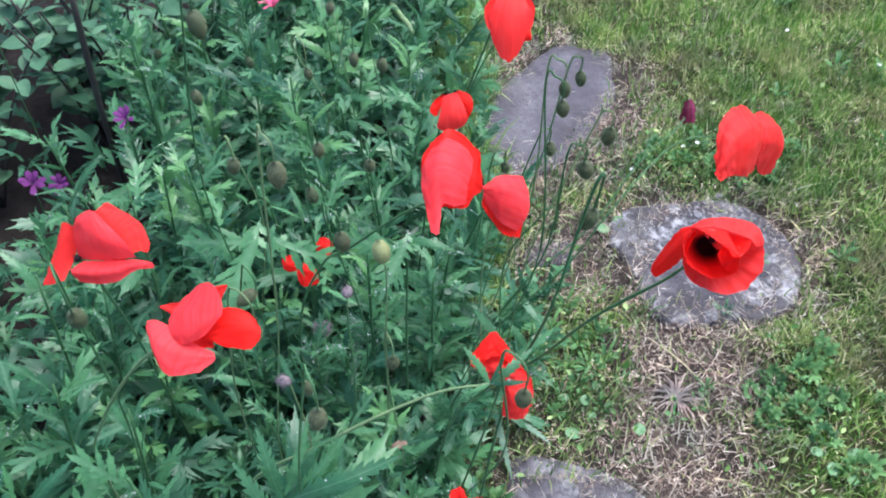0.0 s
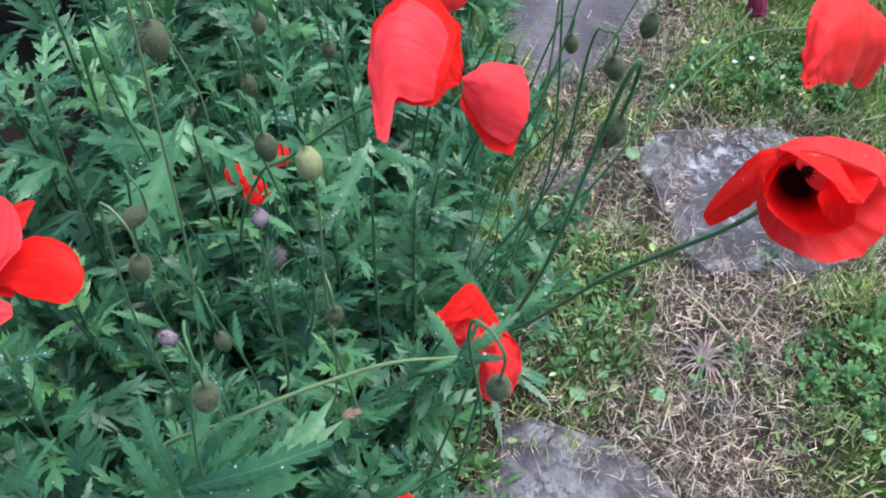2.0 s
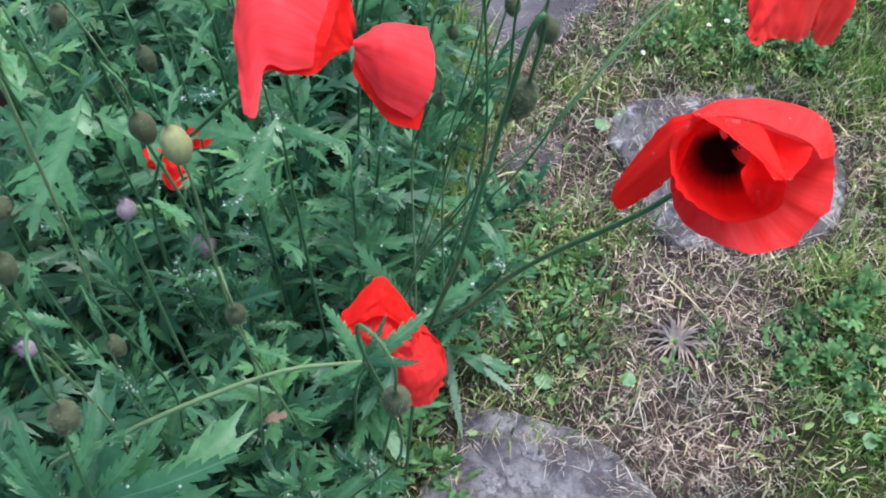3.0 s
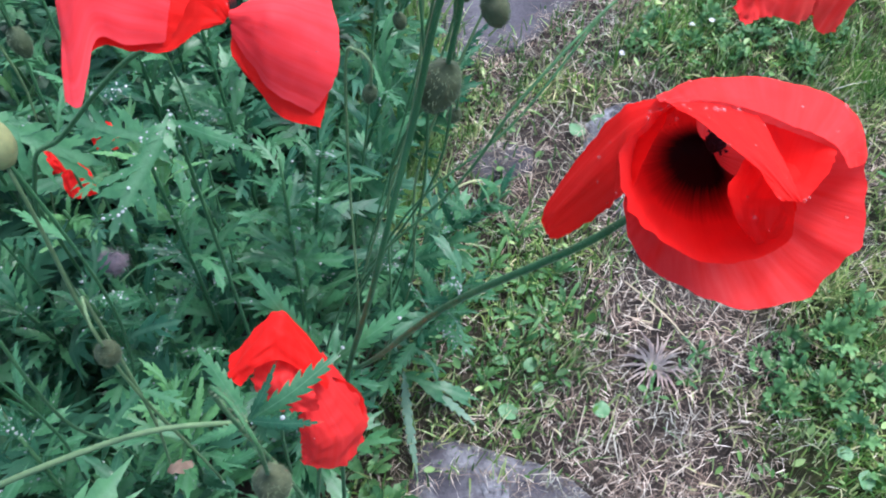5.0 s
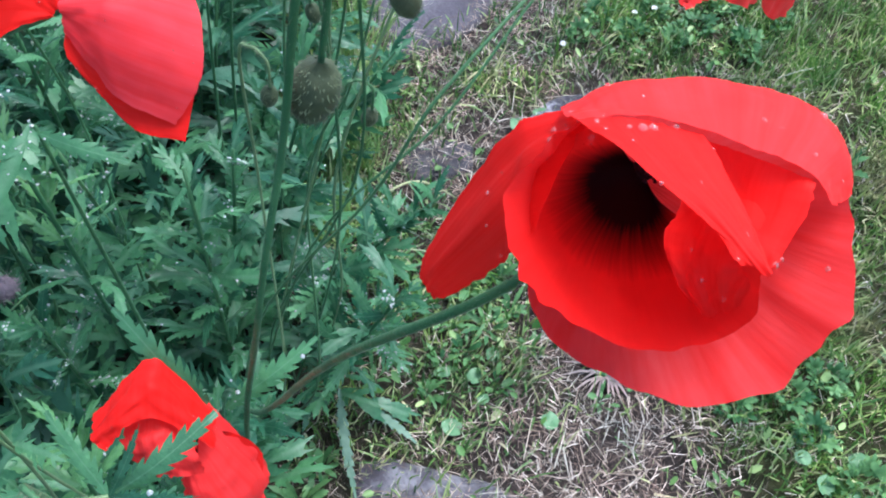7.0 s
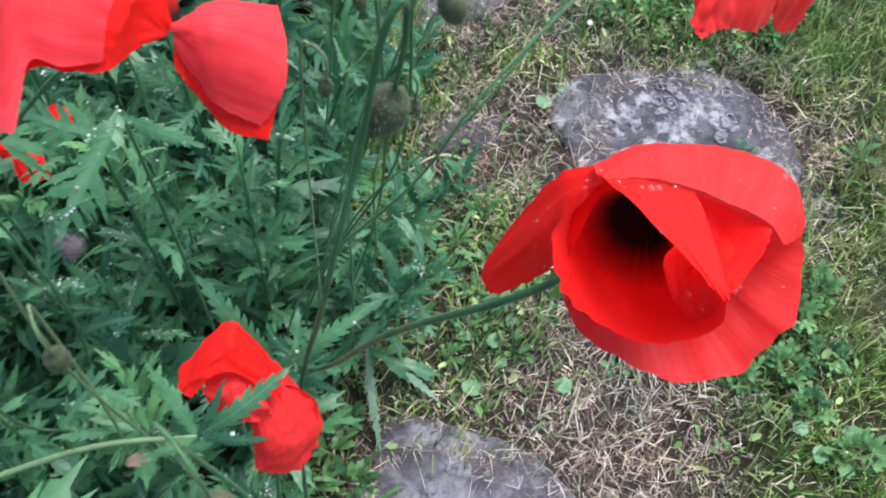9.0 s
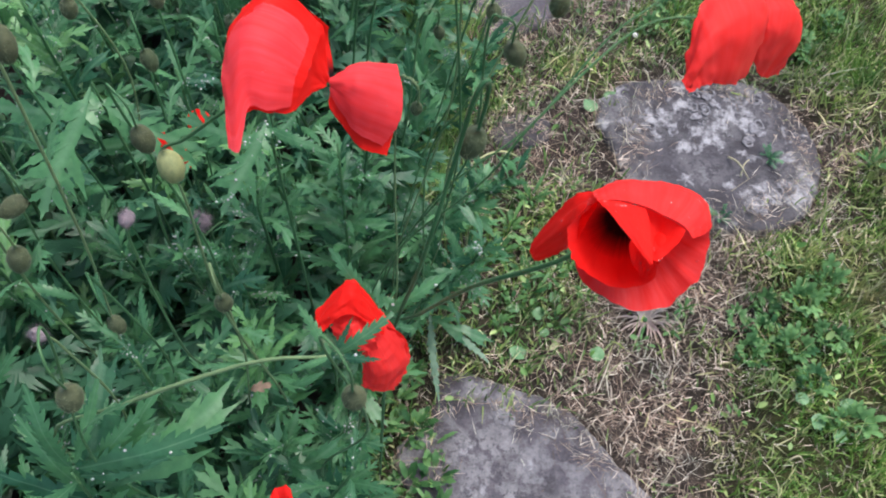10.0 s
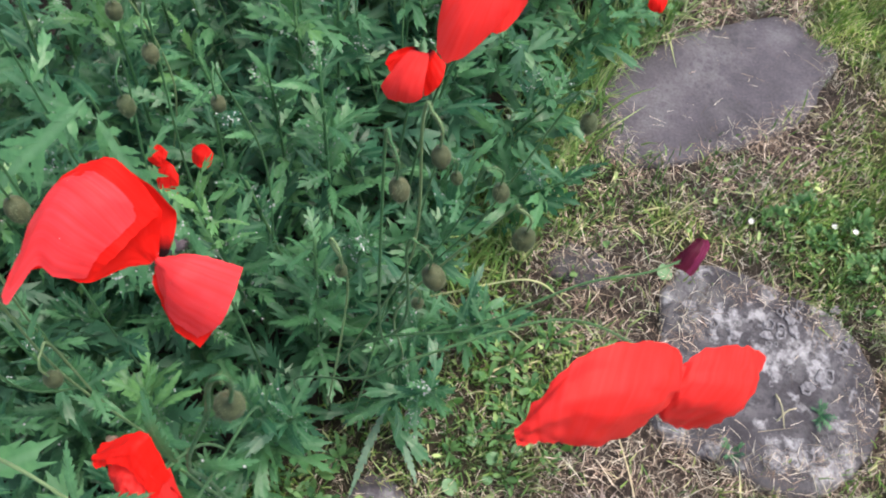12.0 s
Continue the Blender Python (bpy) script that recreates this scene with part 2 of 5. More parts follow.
def curve_points(points, steps):
    """A smooth line through the given points."""
    p = [Vector(q) for q in points]
    p = [p[0] * 2 - p[1], *p, p[-1] * 2 - p[-2]]
    out = []
    for i in range(1, len(p) - 2):
        for k in range(steps):
            t = k / steps
            out.append(0.5 * (2 * p[i] + (p[i + 1] - p[i - 1]) * t + (2 * p[i - 1] - 5 * p[i] + 4 * p[i + 1] - p[i + 2]) * t * t
                              + (3 * p[i] - p[i - 1] - 3 * p[i + 1] + p[i + 2]) * t ** 3))
    return out + [p[-2]]


def tube_mesh(name, points, r0, r1, mat, sides=7, steps=6):
    line = curve_points(points, steps)
    verts, faces = [], []
    for i, q in enumerate(line):
        way = (line[min(i + 1, len(line) - 1)] - line[max(i - 1, 0)]).normalized()
        a = way.orthogonal().normalized() if i == 0 else (a - way * a.dot(way)).normalized()
        b = way.cross(a)
        f = i / (len(line) - 1)
        r = (r0 + (r1 - r0) * f) * (1 + 0.08 * math.sin(9 * f + r0 * 9e3))
        verts += [q + (a * math.cos(t) + b * math.sin(t)) * r for t in (2 * math.pi * k / sides for k in range(sides))]
    for i in range(len(line) - 1):
        for k in range(sides):
            j = (k + 1) % sides
            faces.append((i * sides + k, i * sides + j, (i + 1) * sides + j, (i + 1) * sides + k))
    faces.append(tuple(range(sides))[::-1])
    faces.append(tuple(len(verts) - sides + k for k in range(sides)))
    return mesh_of(name, verts, faces, mat)


# ---- the ground: bed soil, a worn strip along the stepping stones, lawn ----
DRY = [(0.45, 0.80, 0.13, 0.12), (0.40, 0.64, 0.14, 0.08), (0.53, 1.02, 0.22, 0.17), (0.31, 1.02, 0.12, 0.10), (0.27, 1.42, 0.23, 0.25), (0.33, 0.46, 0.22, 0.18)]
WEEDY = [(0.13, 0.49, 0.05, 0.09), (0.26, 0.80, 0.10, 0.09), (0.27, 0.70, 0.08, 0.05), (0.30, 0.90, 0.11, 0.06), (0.54, 1.26, 0.20, 0.10), (0.62, 0.72, 0.07, 0.12), (0.18, 1.16, 0.10, 0.12), (0.62, 1.25, 0.12, 0.08)]


def blobs(some, x, y):
    """How far a place lies within some ellipses: 1 inside, 0 outside, soft between."""
    most = np.zeros_like(x)
    for cx, cy, rx, ry in some:
        d = np.sqrt(((x - cx) / rx) ** 2 + ((y - cy) / ry) ** 2)
        most = np.maximum(most, np.clip((1.25 - d) / 0.5, 0, 1))
    return most


def waves(x, y):
    return np.sin(x * 23 + 3 * np.sin(y * 7)) * np.sin(y * 19 + 2 * np.sin(x * 11)) + 0.6 * np.sin(x * 57 + y * 31) * np.sin(y * 61 - x * 22)


def lawn_at(x, y):
    """1 on the lawn, 0 in the flower bed and on the worn strip."""
    edge = 0.03 + 0.02 * np.sin(y * 9)
    green = np.clip((x - edge) / 0.08, 0, 1)
    green = np.maximum(green, np.clip((np.hypot((x + 0.55) / 1.0, (y - 0.9) / 1.25) - 1) / 0.1, 0, 1))
    return green * (1 - blobs(DRY, x + 0.02 * np.sin(y * 40), y + 0.02 * np.sin(x * 37)))


def strip_at(x, y):
    """The mossy, half worn strip between the bed and the stones."""
    return np.clip((0.37 + 0.03 * np.sin(y * 21) - x) / 0.10, 0, 1) * np.clip((y - 0.52) / 0.08, 0, 1) * np.clip((x + 0.1) / 0.1, 0, 1) * np.clip((2.0 - y) / 0.2, 0, 1)


def ground_z(x, y):
    near = np.exp(-((x - 0.4) ** 2 + (y - 1.0) ** 2) / 9.0)
    return (0.005 * waves(x, y) + 0.03 * lawn_at(x, y) * np.clip((x - 0.3) * 3, 0, 1)) * near - 0.006


def spread(a, b, step, far):
    """Even steps from a to b, growing ever longer out to the horizon."""
    mid = list(np.arange(a, b + step / 2, step))
    grow, d = [], step
    while not grow or grow[-1] < far:
        d *= 1.5
        grow.append((grow[-1] if grow else 0) + d)
    return np.array([a - g for g in grow[::-1]] + mid + [b + g for g in grow])


gx, gy = spread(-1.3, 1.8, 0.02, 400), spread(-0.6, 2.6, 0.02, 400)
X, Y = np.meshgrid(gx, gy)
Z = ground_z(X, Y)
nx, ny = len(gx), len(gy)
quads = [(j * nx + i, j * nx + i + 1, (j + 1) * nx + i + 1, (j + 1) * nx + i) for j in range(ny - 1) for i in range(nx - 1)]
me = mesh_of("ground", np.stack([X.ravel(), Y.ravel(), Z.ravel()], 1), quads, SOIL)
me.attributes.new("lawn", "FLOAT", "POINT").data.foreach_set("value", (lawn_at(X, Y) * (1 - 0.65 * strip_at(X, Y))).ravel().astype(np.float32))
me.attributes.new("dry", "FLOAT", "POINT").data.foreach_set("value", np.maximum(blobs(DRY, X, Y), 0.8 * strip_at(X, Y) * (X > 0.08)).ravel().astype(np.float32))
ground = tagged(new("ground", me), "dark garden soil turning into patchy lawn", "ground", kind="structure")


# ---- stepping stones ----
def stone(cx, cy, rx, ry, turn, seed, top, label, squares=2.6, mat=None):
    rnd = random.Random(seed)
    waves_ = [(k, rnd.uniform(-0.08, 0.08) / k ** 0.5, rnd.uniform(0, 6.3)) for k in range(2, 8)]
    rings, around = [(0.0, 0.0), (0.35, 0.0), (0.7, -0.0005), (0.9, -0.001), (0.97, -0.003), (1.0, -0.008), (1.0, -0.035)], 56
    verts, faces = [(cx, cy, top)], []
    for f, dz in rings[1:]:
        for k in range(around):
            a = 2 * math.pi * k / around
            r = (abs(math.cos(a)) ** squares + abs(math.sin(a)) ** squares) ** (-1 / squares)
            r *= 1 + sum(w * math.sin(n_ * a + p) for n_, w, p in waves_) + 0.012 * math.sin(a * 23 + seed)
            x, y = rx * r * f * math.cos(a), ry * r * f * math.sin(a)
            c, s = math.cos(radians(turn)), math.sin(radians(turn))
            px, py = cx + c * x - s * y, cy + s * x + c * y
            verts.append((px, py, top + dz + 0.003 * noise.noise((px * 14, py * 14, seed)) * (dz > -0.02)))
    for k in range(around):
        faces.append((0, 1 + k, 1 + (k + 1) % around))
    for j in range(len(rings) - 2):
        for k in range(around):
            m = (k + 1) % around
            faces.append((1 + j * around + k, 1 + (j + 1) * around + k, 1 + (j + 1) * around + m, 1 + j * around + m))
    ob = new("stepping_stone", mesh_of("stepping_stone", verts, faces, mat or STONE))
    return tagged(ob, label, "stepping stone", "stepping stones in the lawn")


stone(0.272, 1.415, 0.222, 0.108, 57, 3, 0.004, "smooth grey stepping stone sunk in worn turf")
stone_mid = stone(0.522, 1.015, 0.155, 0.142, 10, 8, 0.010, "grey stepping stone blotched with pale lichen", mat=LICHENED)
stone_near = stone(0.285, 0.480, 0.178, 0.108, -38, 5, 0.008, "grey stepping stone with round lichen spots", 3.0, SPOTTED)
stone(0.243, 1.022, 0.045, 0.030, 15, 9, 0.004, "small dark stone half buried in dry turf", mat=DARK_STONE)


def lichen_spot(parent, x, y, z, r, seed, ring):
    rnd = random.Random(seed)
    around, verts, faces = 20, [], []
    for f, dz in ((0.62 if ring else 0.0, 0.0), (0.82, 0.0004), (1.0, -0.0006)):
        for k in range(around):
            a = 2 * math.pi * k / around
            q = r * f * (1 + 0.20 * math.sin(2 * a + seed) + 0.14 * math.sin(3 * a + 3 * seed) * f + 0.10 * math.sin(5 * a + 2 * seed))
            verts.append((x + q * math.cos(a), y + q * math.sin(a), z + dz))
    for j in range(2):
        for k in range(around):
            m = (k + 1) % around
            faces.append((j * around + k, (j + 1) * around + k, (j + 1) * around + m, j * around + m))
    under("lichen", mesh_of("lichen", verts, faces, LICHEN), parent)


rnd = random.Random(4)
for k, (x, y) in enumerate(((0.415, 1.055), (0.42, 1.035), (0.505, 1.125), (0.515, 1.095), (0.60, 1.12), (0.61, 1.10), (0.485, 1.055), (0.575, 1.145), (0.535, 1.135), (0.455, 1.045), (0.53, 1.07), (0.56, 1.03), (0.60, 0.945), (0.565, 0.93), (0.62, 0.96), (0.58, 1.065))):
    for j in range(3):
        lichen_spot(stone_mid, x + rnd.uniform(-0.022, 0.022), y + rnd.uniform(-0.018, 0.018), 0.0118 + 0.0003 * j, rnd.uniform(0.003, 0.009), k + 20 * j, rnd.random() < 0.6)
for k in range(9):
    lichen_spot(stone_near, 0.29 + rnd.uniform(-0.10, 0.12), 0.47 + rnd.uniform(-0.1, 0.10), 0.0095, rnd.uniform(0.004, 0.009), k + 40, False)
lichen_spot(stone_near, 0.237, 0.583, 0.0096, 0.014, 91, True)
lichen_spot(stone_near, 0.237, 0.583, 0.0093, 0.010, 92, False)


# ---- poppy leaves ----
def leaf_mesh(name, length, width, lobes, seed, mat, arch=0.25, vee=0.12, solid=0.5, sweep=0.9):
    """A wet poppy leaf: a blade on both sides of its midrib, cut into forward-pointing toothed lobes."""
    rnd = random.Random(seed)
    verts, faces, uvs = [], [], []

    def put(x, y):
        t = max(y / length, 0)
        z = arch * length * (0.9 * t - 1.1 * t * t) + vee * abs(x) * (1 - 0.4 * t) - 0.7 * x * x / width
        z += 0.035 * length * noise.noise((x * 40, y * 30, seed * 3.1)) + 0.010 * length * noise.noise((x * 150, y * 110, seed * 1.7))
        verts.append((x + 0.05 * length * math.sin(2.2 * t + seed) * t, y, z))
        uvs.append((0.5 + x / width, t))
        return len(verts) - 1

    step = length / lobes
    rib = [step * i / 2 for i in range(2 * lobes + 1)]
    half = lambda t: 0.5 * width * (0.05 + 0.95 * math.sin(math.pi * min(max(t, 0) ** 0.75, 1)) ** 0.8)  # noqa: E731
    base = lambda t: max(half(t) * solid * min(t * 4 + 0.1, 1), 0.0009)  # noqa: E731
    centre = [put(0, y) for y in rib]
    for side in (-1, 1):
        inner = [put(side * base(y / length), y) for y in rib]
        some = []
        for i in range(len(rib) - 1):
            some.append((centre[i], inner[i], inner[i + 1], centre[i + 1]))
        for j in range(0 if solid > 0.45 else 1, lobes):
            i0, i1, i2 = 2 * j, 2 * j + 1, 2 * j + 2
            t = rib[i1] / length
            b0, b1, b2 = (base(rib[i] / length) for i in (i0, i1, i2))
            out = max(half(t) - b1, 0.0004) * rnd.uniform(0.8, 1.2)
            fwd = sweep * (out * 0.7 + 0.3 * step)
            e0 = put(side * (b0 + 0.50 * out), rib[i0] + 0.20 * step + 0.42 * fwd)
            m = put(side * (b1 + 0.52 * out), rib[i1] + 0.50 * fwd)
            e1 = put(side * (b2 + 0.42 * out), rib[i2] - 0.15 * step + 0.42 * fwd)
            f0 = put(side * (b1 + 0.78 * out), rib[i1] - 0.16 * step + 0.72 * fwd)
            tip = put(side * (b1 + out), rib[i1] + 1.15 * fwd)
            k0 = put(side * (b0 + 0.70 * out), rib[i0] + 0.24 * step + 0.74 * fwd)
            some += [(inner[i0], e0, m, inner[i1]), (inner[i1], m, e1, inner[i2]), (e0, f0, m), (f0, tip, m), (m, tip, e1), (e0, k0, f0)]
        faces += some if side < 0 else [q[::-1] for q in some]
    top = put(0, length * 1.09)
    faces += [(inner[-1], centre[-1], top)]
    return mesh_of(name, verts, faces, mat, uvs=uvs)


def feather_mesh(name, length, width, lobes, seed, mat, arch=0.2, vee=0.12, blade=0.16, angle=48.0, fine=True):
    """A poppy leaf cut down to its midrib into pairs of narrow lobes, each with teeth of its own."""
    rnd = random.Random(seed)
    verts, faces, uvs = [], [], []

    def put(x, y, lift=0.0):
        t = max(y / length, 0)
        z = arch * length * (0.9 * t - 1.2 * t * t) + vee * abs(x) * (1 - 0.5 * t) - 9.0 * x * x + lift
        z += 0.045 * length * noise.noise((x * 45, y * 32, seed * 3.1)) + 0.014 * length * noise.noise((x * 150, y * 120, seed * 1.7))
        verts.append((x + 0.07 * length * math.sin(2.4 * t + seed) * t, y, z))
        uvs.append((0.5 + 0.35 * x / width, t))
        return len(verts) - 1

    half = lambda t: 0.5 * width * (0.10 + 0.90 * math.sin(math.pi * min(max(t, 0) ** 0.8 * 0.93 + 0.03, 1)) ** 0.8)  # noqa: E731
    stations = ((0.0, 0.85), (0.24, 1.0), (0.40, 1.45), (0.44, 0.95), (0.66, 1.15), (0.70, 0.60), (1.0, 0.0)) if fine else ((0.0, 0.9), (0.35, 1.25), (0.42, 0.85), (1.0, 0.0))

    def lobe(x, y, turn, long, wide, lift):
        c, d = (math.sin(turn), math.cos(turn)), (-math.cos(turn), math.sin(turn))
        rows = []
        for s_, w in stations:
            w *= wide * rnd.uniform(0.85, 1.15)
            px, py = x + c[0] * long * s_, y + c[1] * long * s_
            mid = put(px, py, lift)
            rows.append((mid,) * 3 if s_ == 1.0 else (put(px - d[0] * w, py - d[1] * w, lift + 0.12 * w), mid, put(px + d[0] * w, py + d[1] * w, lift + 0.12 * w)))
        for p, q in zip(rows, rows[1:]):
            if q[0] == q[1]:
                faces.extend([(p[0], p[1], q[1]), (p[1], p[2], q[1])])
            else:
                faces.extend([(p[0], p[1], q[1], q[0]), (p[1], p[2], q[2], q[1])])

    step = length / (lobes + 0.8)
    for side in (-1, 1):
        for j in range(lobes):
            y = step * (j + 0.55 + 0.25 * (side > 0) + rnd.uniform(-0.22, 0.22))
            t = y / length
            turn = radians((angle + rnd.uniform(-15, 15)) * (1.15 - 0.45 * t))
            long = half(t) / math.sin(turn) * rnd.uniform(0.6, 1.2)
            lobe(0.0, y, side * turn, long, min(0.20 * step, 0.20 * long) * rnd.uniform(0.8, 1.2) + 0.0006, 0.0003 * (j % 2) + 0.0002 * side)
    lobe(0.0, length - 1.0 * step, rnd.uniform(-0.1, 0.1), 2.3 * step, 0.28 * step, 0.0005)
    rib = [length * k / 8 for k in range(8)]
    rows = []
    for y in rib:
        w = max(half(y / length) * blade * min(y / length * 3 + 0.12, 1), 0.0007)
        rows.append((put(-w, y, 0.0008), put(0, y, 0.0004), put(w, y, 0.0008)))
    for p, q in zip(rows, rows[1:]):
        faces += [(p[0], p[1], q[1], q[0]), (p[1], p[2], q[2], q[1])]
    return mesh_of(name, verts, faces, mat, uvs=uvs)


LEAVES = [feather_mesh("leaf", 0.10, 0.056, 5, 1, LEAF), leaf_mesh("leaf", 0.10, 0.024, 8, 2, LEAF, 0.30, 0.16, 0.48, 1.1),
          feather_mesh("leaf", 0.10, 0.060, 4, 3, LEAF, 0.12, 0.08), leaf_mesh("leaf", 0.10, 0.026, 7, 4, LEAF, 0.30, 0.15, 0.36, 1.3),
          feather_mesh("leaf", 0.10, 0.048, 6, 5, LEAF, 0.28, 0.10, 0.18, 42.0), leaf_mesh("leaf", 0.10, 0.022, 11, 6, LEAF, 0.30, 0.18, 0.46, 1.0),
          feather_mesh("leaf", 0.10, 0.044, 4, 7, LEAF, 0.38, 0.14, 0.20, 36.0), leaf_mesh("leaf", 0.10, 0.015, 7, 8, LEAF, 0.20, 0.25, 0.60, 1.0),
          feather_mesh("leaf", 0.10, 0.058, 7, 31, LEAF, 0.16, 0.06, 0.24, 52.0), feather_mesh("leaf", 0.10, 0.034, 5, 41, LEAF, 0.34, 0.2, 0.24, 32.0)]
TOPS = [feather_mesh("leaf", 0.10, 0.046, 5, 11, YOUNG, 0.3, 0.2, 0.24, 40.0), leaf_mesh("leaf", 0.10, 0.022, 6, 12, YOUNG, 0.4, 0.2, 0.6, 1.0)]


def grow_leaf(parent, at, heading, rise, length, roll=0.0, young=False, which=None, rnd=random):
    """A leaf from its foot at a place, pointing along a heading and rising by some degrees."""
    some = TOPS if young else LEAVES
    me = some[which % len(some)] if which is not None else rnd.choice(some)
    m = Matrix.Translation(at) @ pose(0, 0, 0, 0, 0, heading - 90) @ pose(0, 0, 0, rise, roll, 0) @ Matrix.Scale(length / 0.10, 4)
    return under("leaf", me, parent, parent.matrix_world.inverted() @ m)


def poppy_plant(x, y, height, seed, leaves=13, lean=(0.0, 0.0), size=1.0):
    rnd = random.Random(seed)
    plant = thing("poppy_plant", pose(x, y, float(ground_z(np.array(x), np.array(y)))), "leafy green poppy plant with wet feathered leaves", "plant", "poppy plants in the bed")
    bend = Vector((lean[0] + rnd.uniform(-0.04, 0.04), lean[1] + rnd.uniform(-0.04, 0.04), 0))
    line = [Vector((0, 0, -0.01)), Vector((0, 0, height * 0.45)) + bend * 0.35, Vector((0, 0, height)) + bend]
    under("stem", tube_mesh("stem", line, 0.0028, 0.0014, STEM, 6, 4), plant)
    root = plant.matrix_world.translation
    turn, fresh = rnd.uniform(0, 360), rnd.random() < 0.22
    pts = curve_points(line, 10)
    for i in range(leaves):
        f = 0.12 + 0.87 * (i / (leaves - 1)) ** 0.72
        at = root + pts[min(int(f * (len(pts) - 1)), len(pts) - 1)]
        turn += 137.5 + rnd.uniform(-25, 25)
        long = size * (0.110 - 0.060 * f) * rnd.uniform(0.65, 1.25)
        grow_leaf(plant, at, turn, rnd.uniform(2, 50) + 26 * f, long, rnd.uniform(-38, 38), young=fresh and f > 0.80, rnd=rnd)
    return plant


def bed_edge(y):
    """The bed's right side, which bulges out towards the stones."""
    return 0.05 + 0.085 * math.exp(-((y - 0.80) / 0.24) ** 2) + 0.012 * math.sin(y * 13)


rnd = random.Random(77)
spots = []
for j in range(22):
    for i in range(16):
        x, y = -0.85 + i * 0.068 + rnd.uniform(-0.028, 0.028), 0.16 + j * 0.075 + rnd.uniform(-0.028, 0.028)
        if x > bed_edge(y) or (x < -0.45 and y > 0.70) or (y < 0.30 and x > -0.25):
            continue
        spots.append((x, y))
for k, (x, y) in enumerate(spots):
    inward = min((bed_edge(y) - x) / 0.14, 1.0)
    tall = (0.22 + 0.19 * inward) * rnd.uniform(0.82, 1.15)
    tall *= 1.0 if y < 0.95 else max(1.0 - 0.45 * (y - 0.95), 0.6)
    hollow = math.exp(-((x + 0.18) / 0.14) ** 2 - ((y - 0.56) / 0.11) ** 2)
    tall *= (1 - 0.56 * hollow) * (1.0 if k % 4 else 0.72)
    small = x > -0.24 and 0.42 < y < 0.86
    poppy_plant(x, y, tall, 100 + k, 36 if small else 21 if x > -0.5 else 12, (0.085 * (1 - inward), 0.0), 0.76 if small else 1.0)


# ---- poppies ----
def petal_mesh(p0, p1, left, right, swell, h0, k0, cup, mat, seed, nu=18, nv=16):
    """A thin crinkled petal, in millimetres: from its foot p0 over p1 to an edge from left to right that swells outwards."""
    p0, p1, left, right, swell = (Vector(v) for v in (p0, p1, left, right, swell))
    end, side = (left + right) / 2, (right - left) / 2
    first = Vector(h0) if h0 else side
    if first.dot(side) < 0:
        first = -first
    rnd = random.Random(seed)
    ph = [rnd.uniform(0, 6.3) for _ in range(6)]
    verts, faces, uvs = [], [], []
    for i in range(nv + 1):
        for k in range(nu + 1):
            a = 2 * k / nu - 1
            s = i / nv * (1 - 0.10 * abs(a) ** 5 + 0.012 * math.sin(5 * a + ph[0]) + 0.006 * math.sin(19 * a + ph[1]))
            c = p0 * (1 - s) ** 2 + p1 * 2 * s * (1 - s) + end * s * s
            way = ((p1 - p0) * (1 - s) + (end - p1) * s).normalized()
            h = first.lerp(side, s)
            wide = k0 + (1 - k0) * s ** 0.75
            up = h.cross(way).normalized()
            q = c + h * (a * wide) + swell * ((1 - a * a) * s * s)
            lift = cup * (1 - a * a) * math.sin(math.pi * min(s, 1) * 0.9)
            lift += s * (0.30 * math.sin(15 * a + ph[2] + s) + 0.10 * math.sin(37 * a + ph[3] + 2 * s) + 0.7 * math.sin(2.6 * a + 4 * s + ph[4]))
            lift += (2.2 * noise.noise((a * 1.6 + seed, s * 2.2, ph[5])) + 0.7 * noise.noise((a * 5 + seed, s * 4.0, ph[4]))) * s
            verts.append((q + up * lift) * 0.001)
            uvs.append((k / nu, s))
    for i in range(nv):
        for k in range(nu):
            b = i * (nu + 1) + k
            faces.append((b, b + 1, b + nu + 2, b + nu + 1))
    return mesh_of("petal", verts, faces, mat, uvs=uvs)


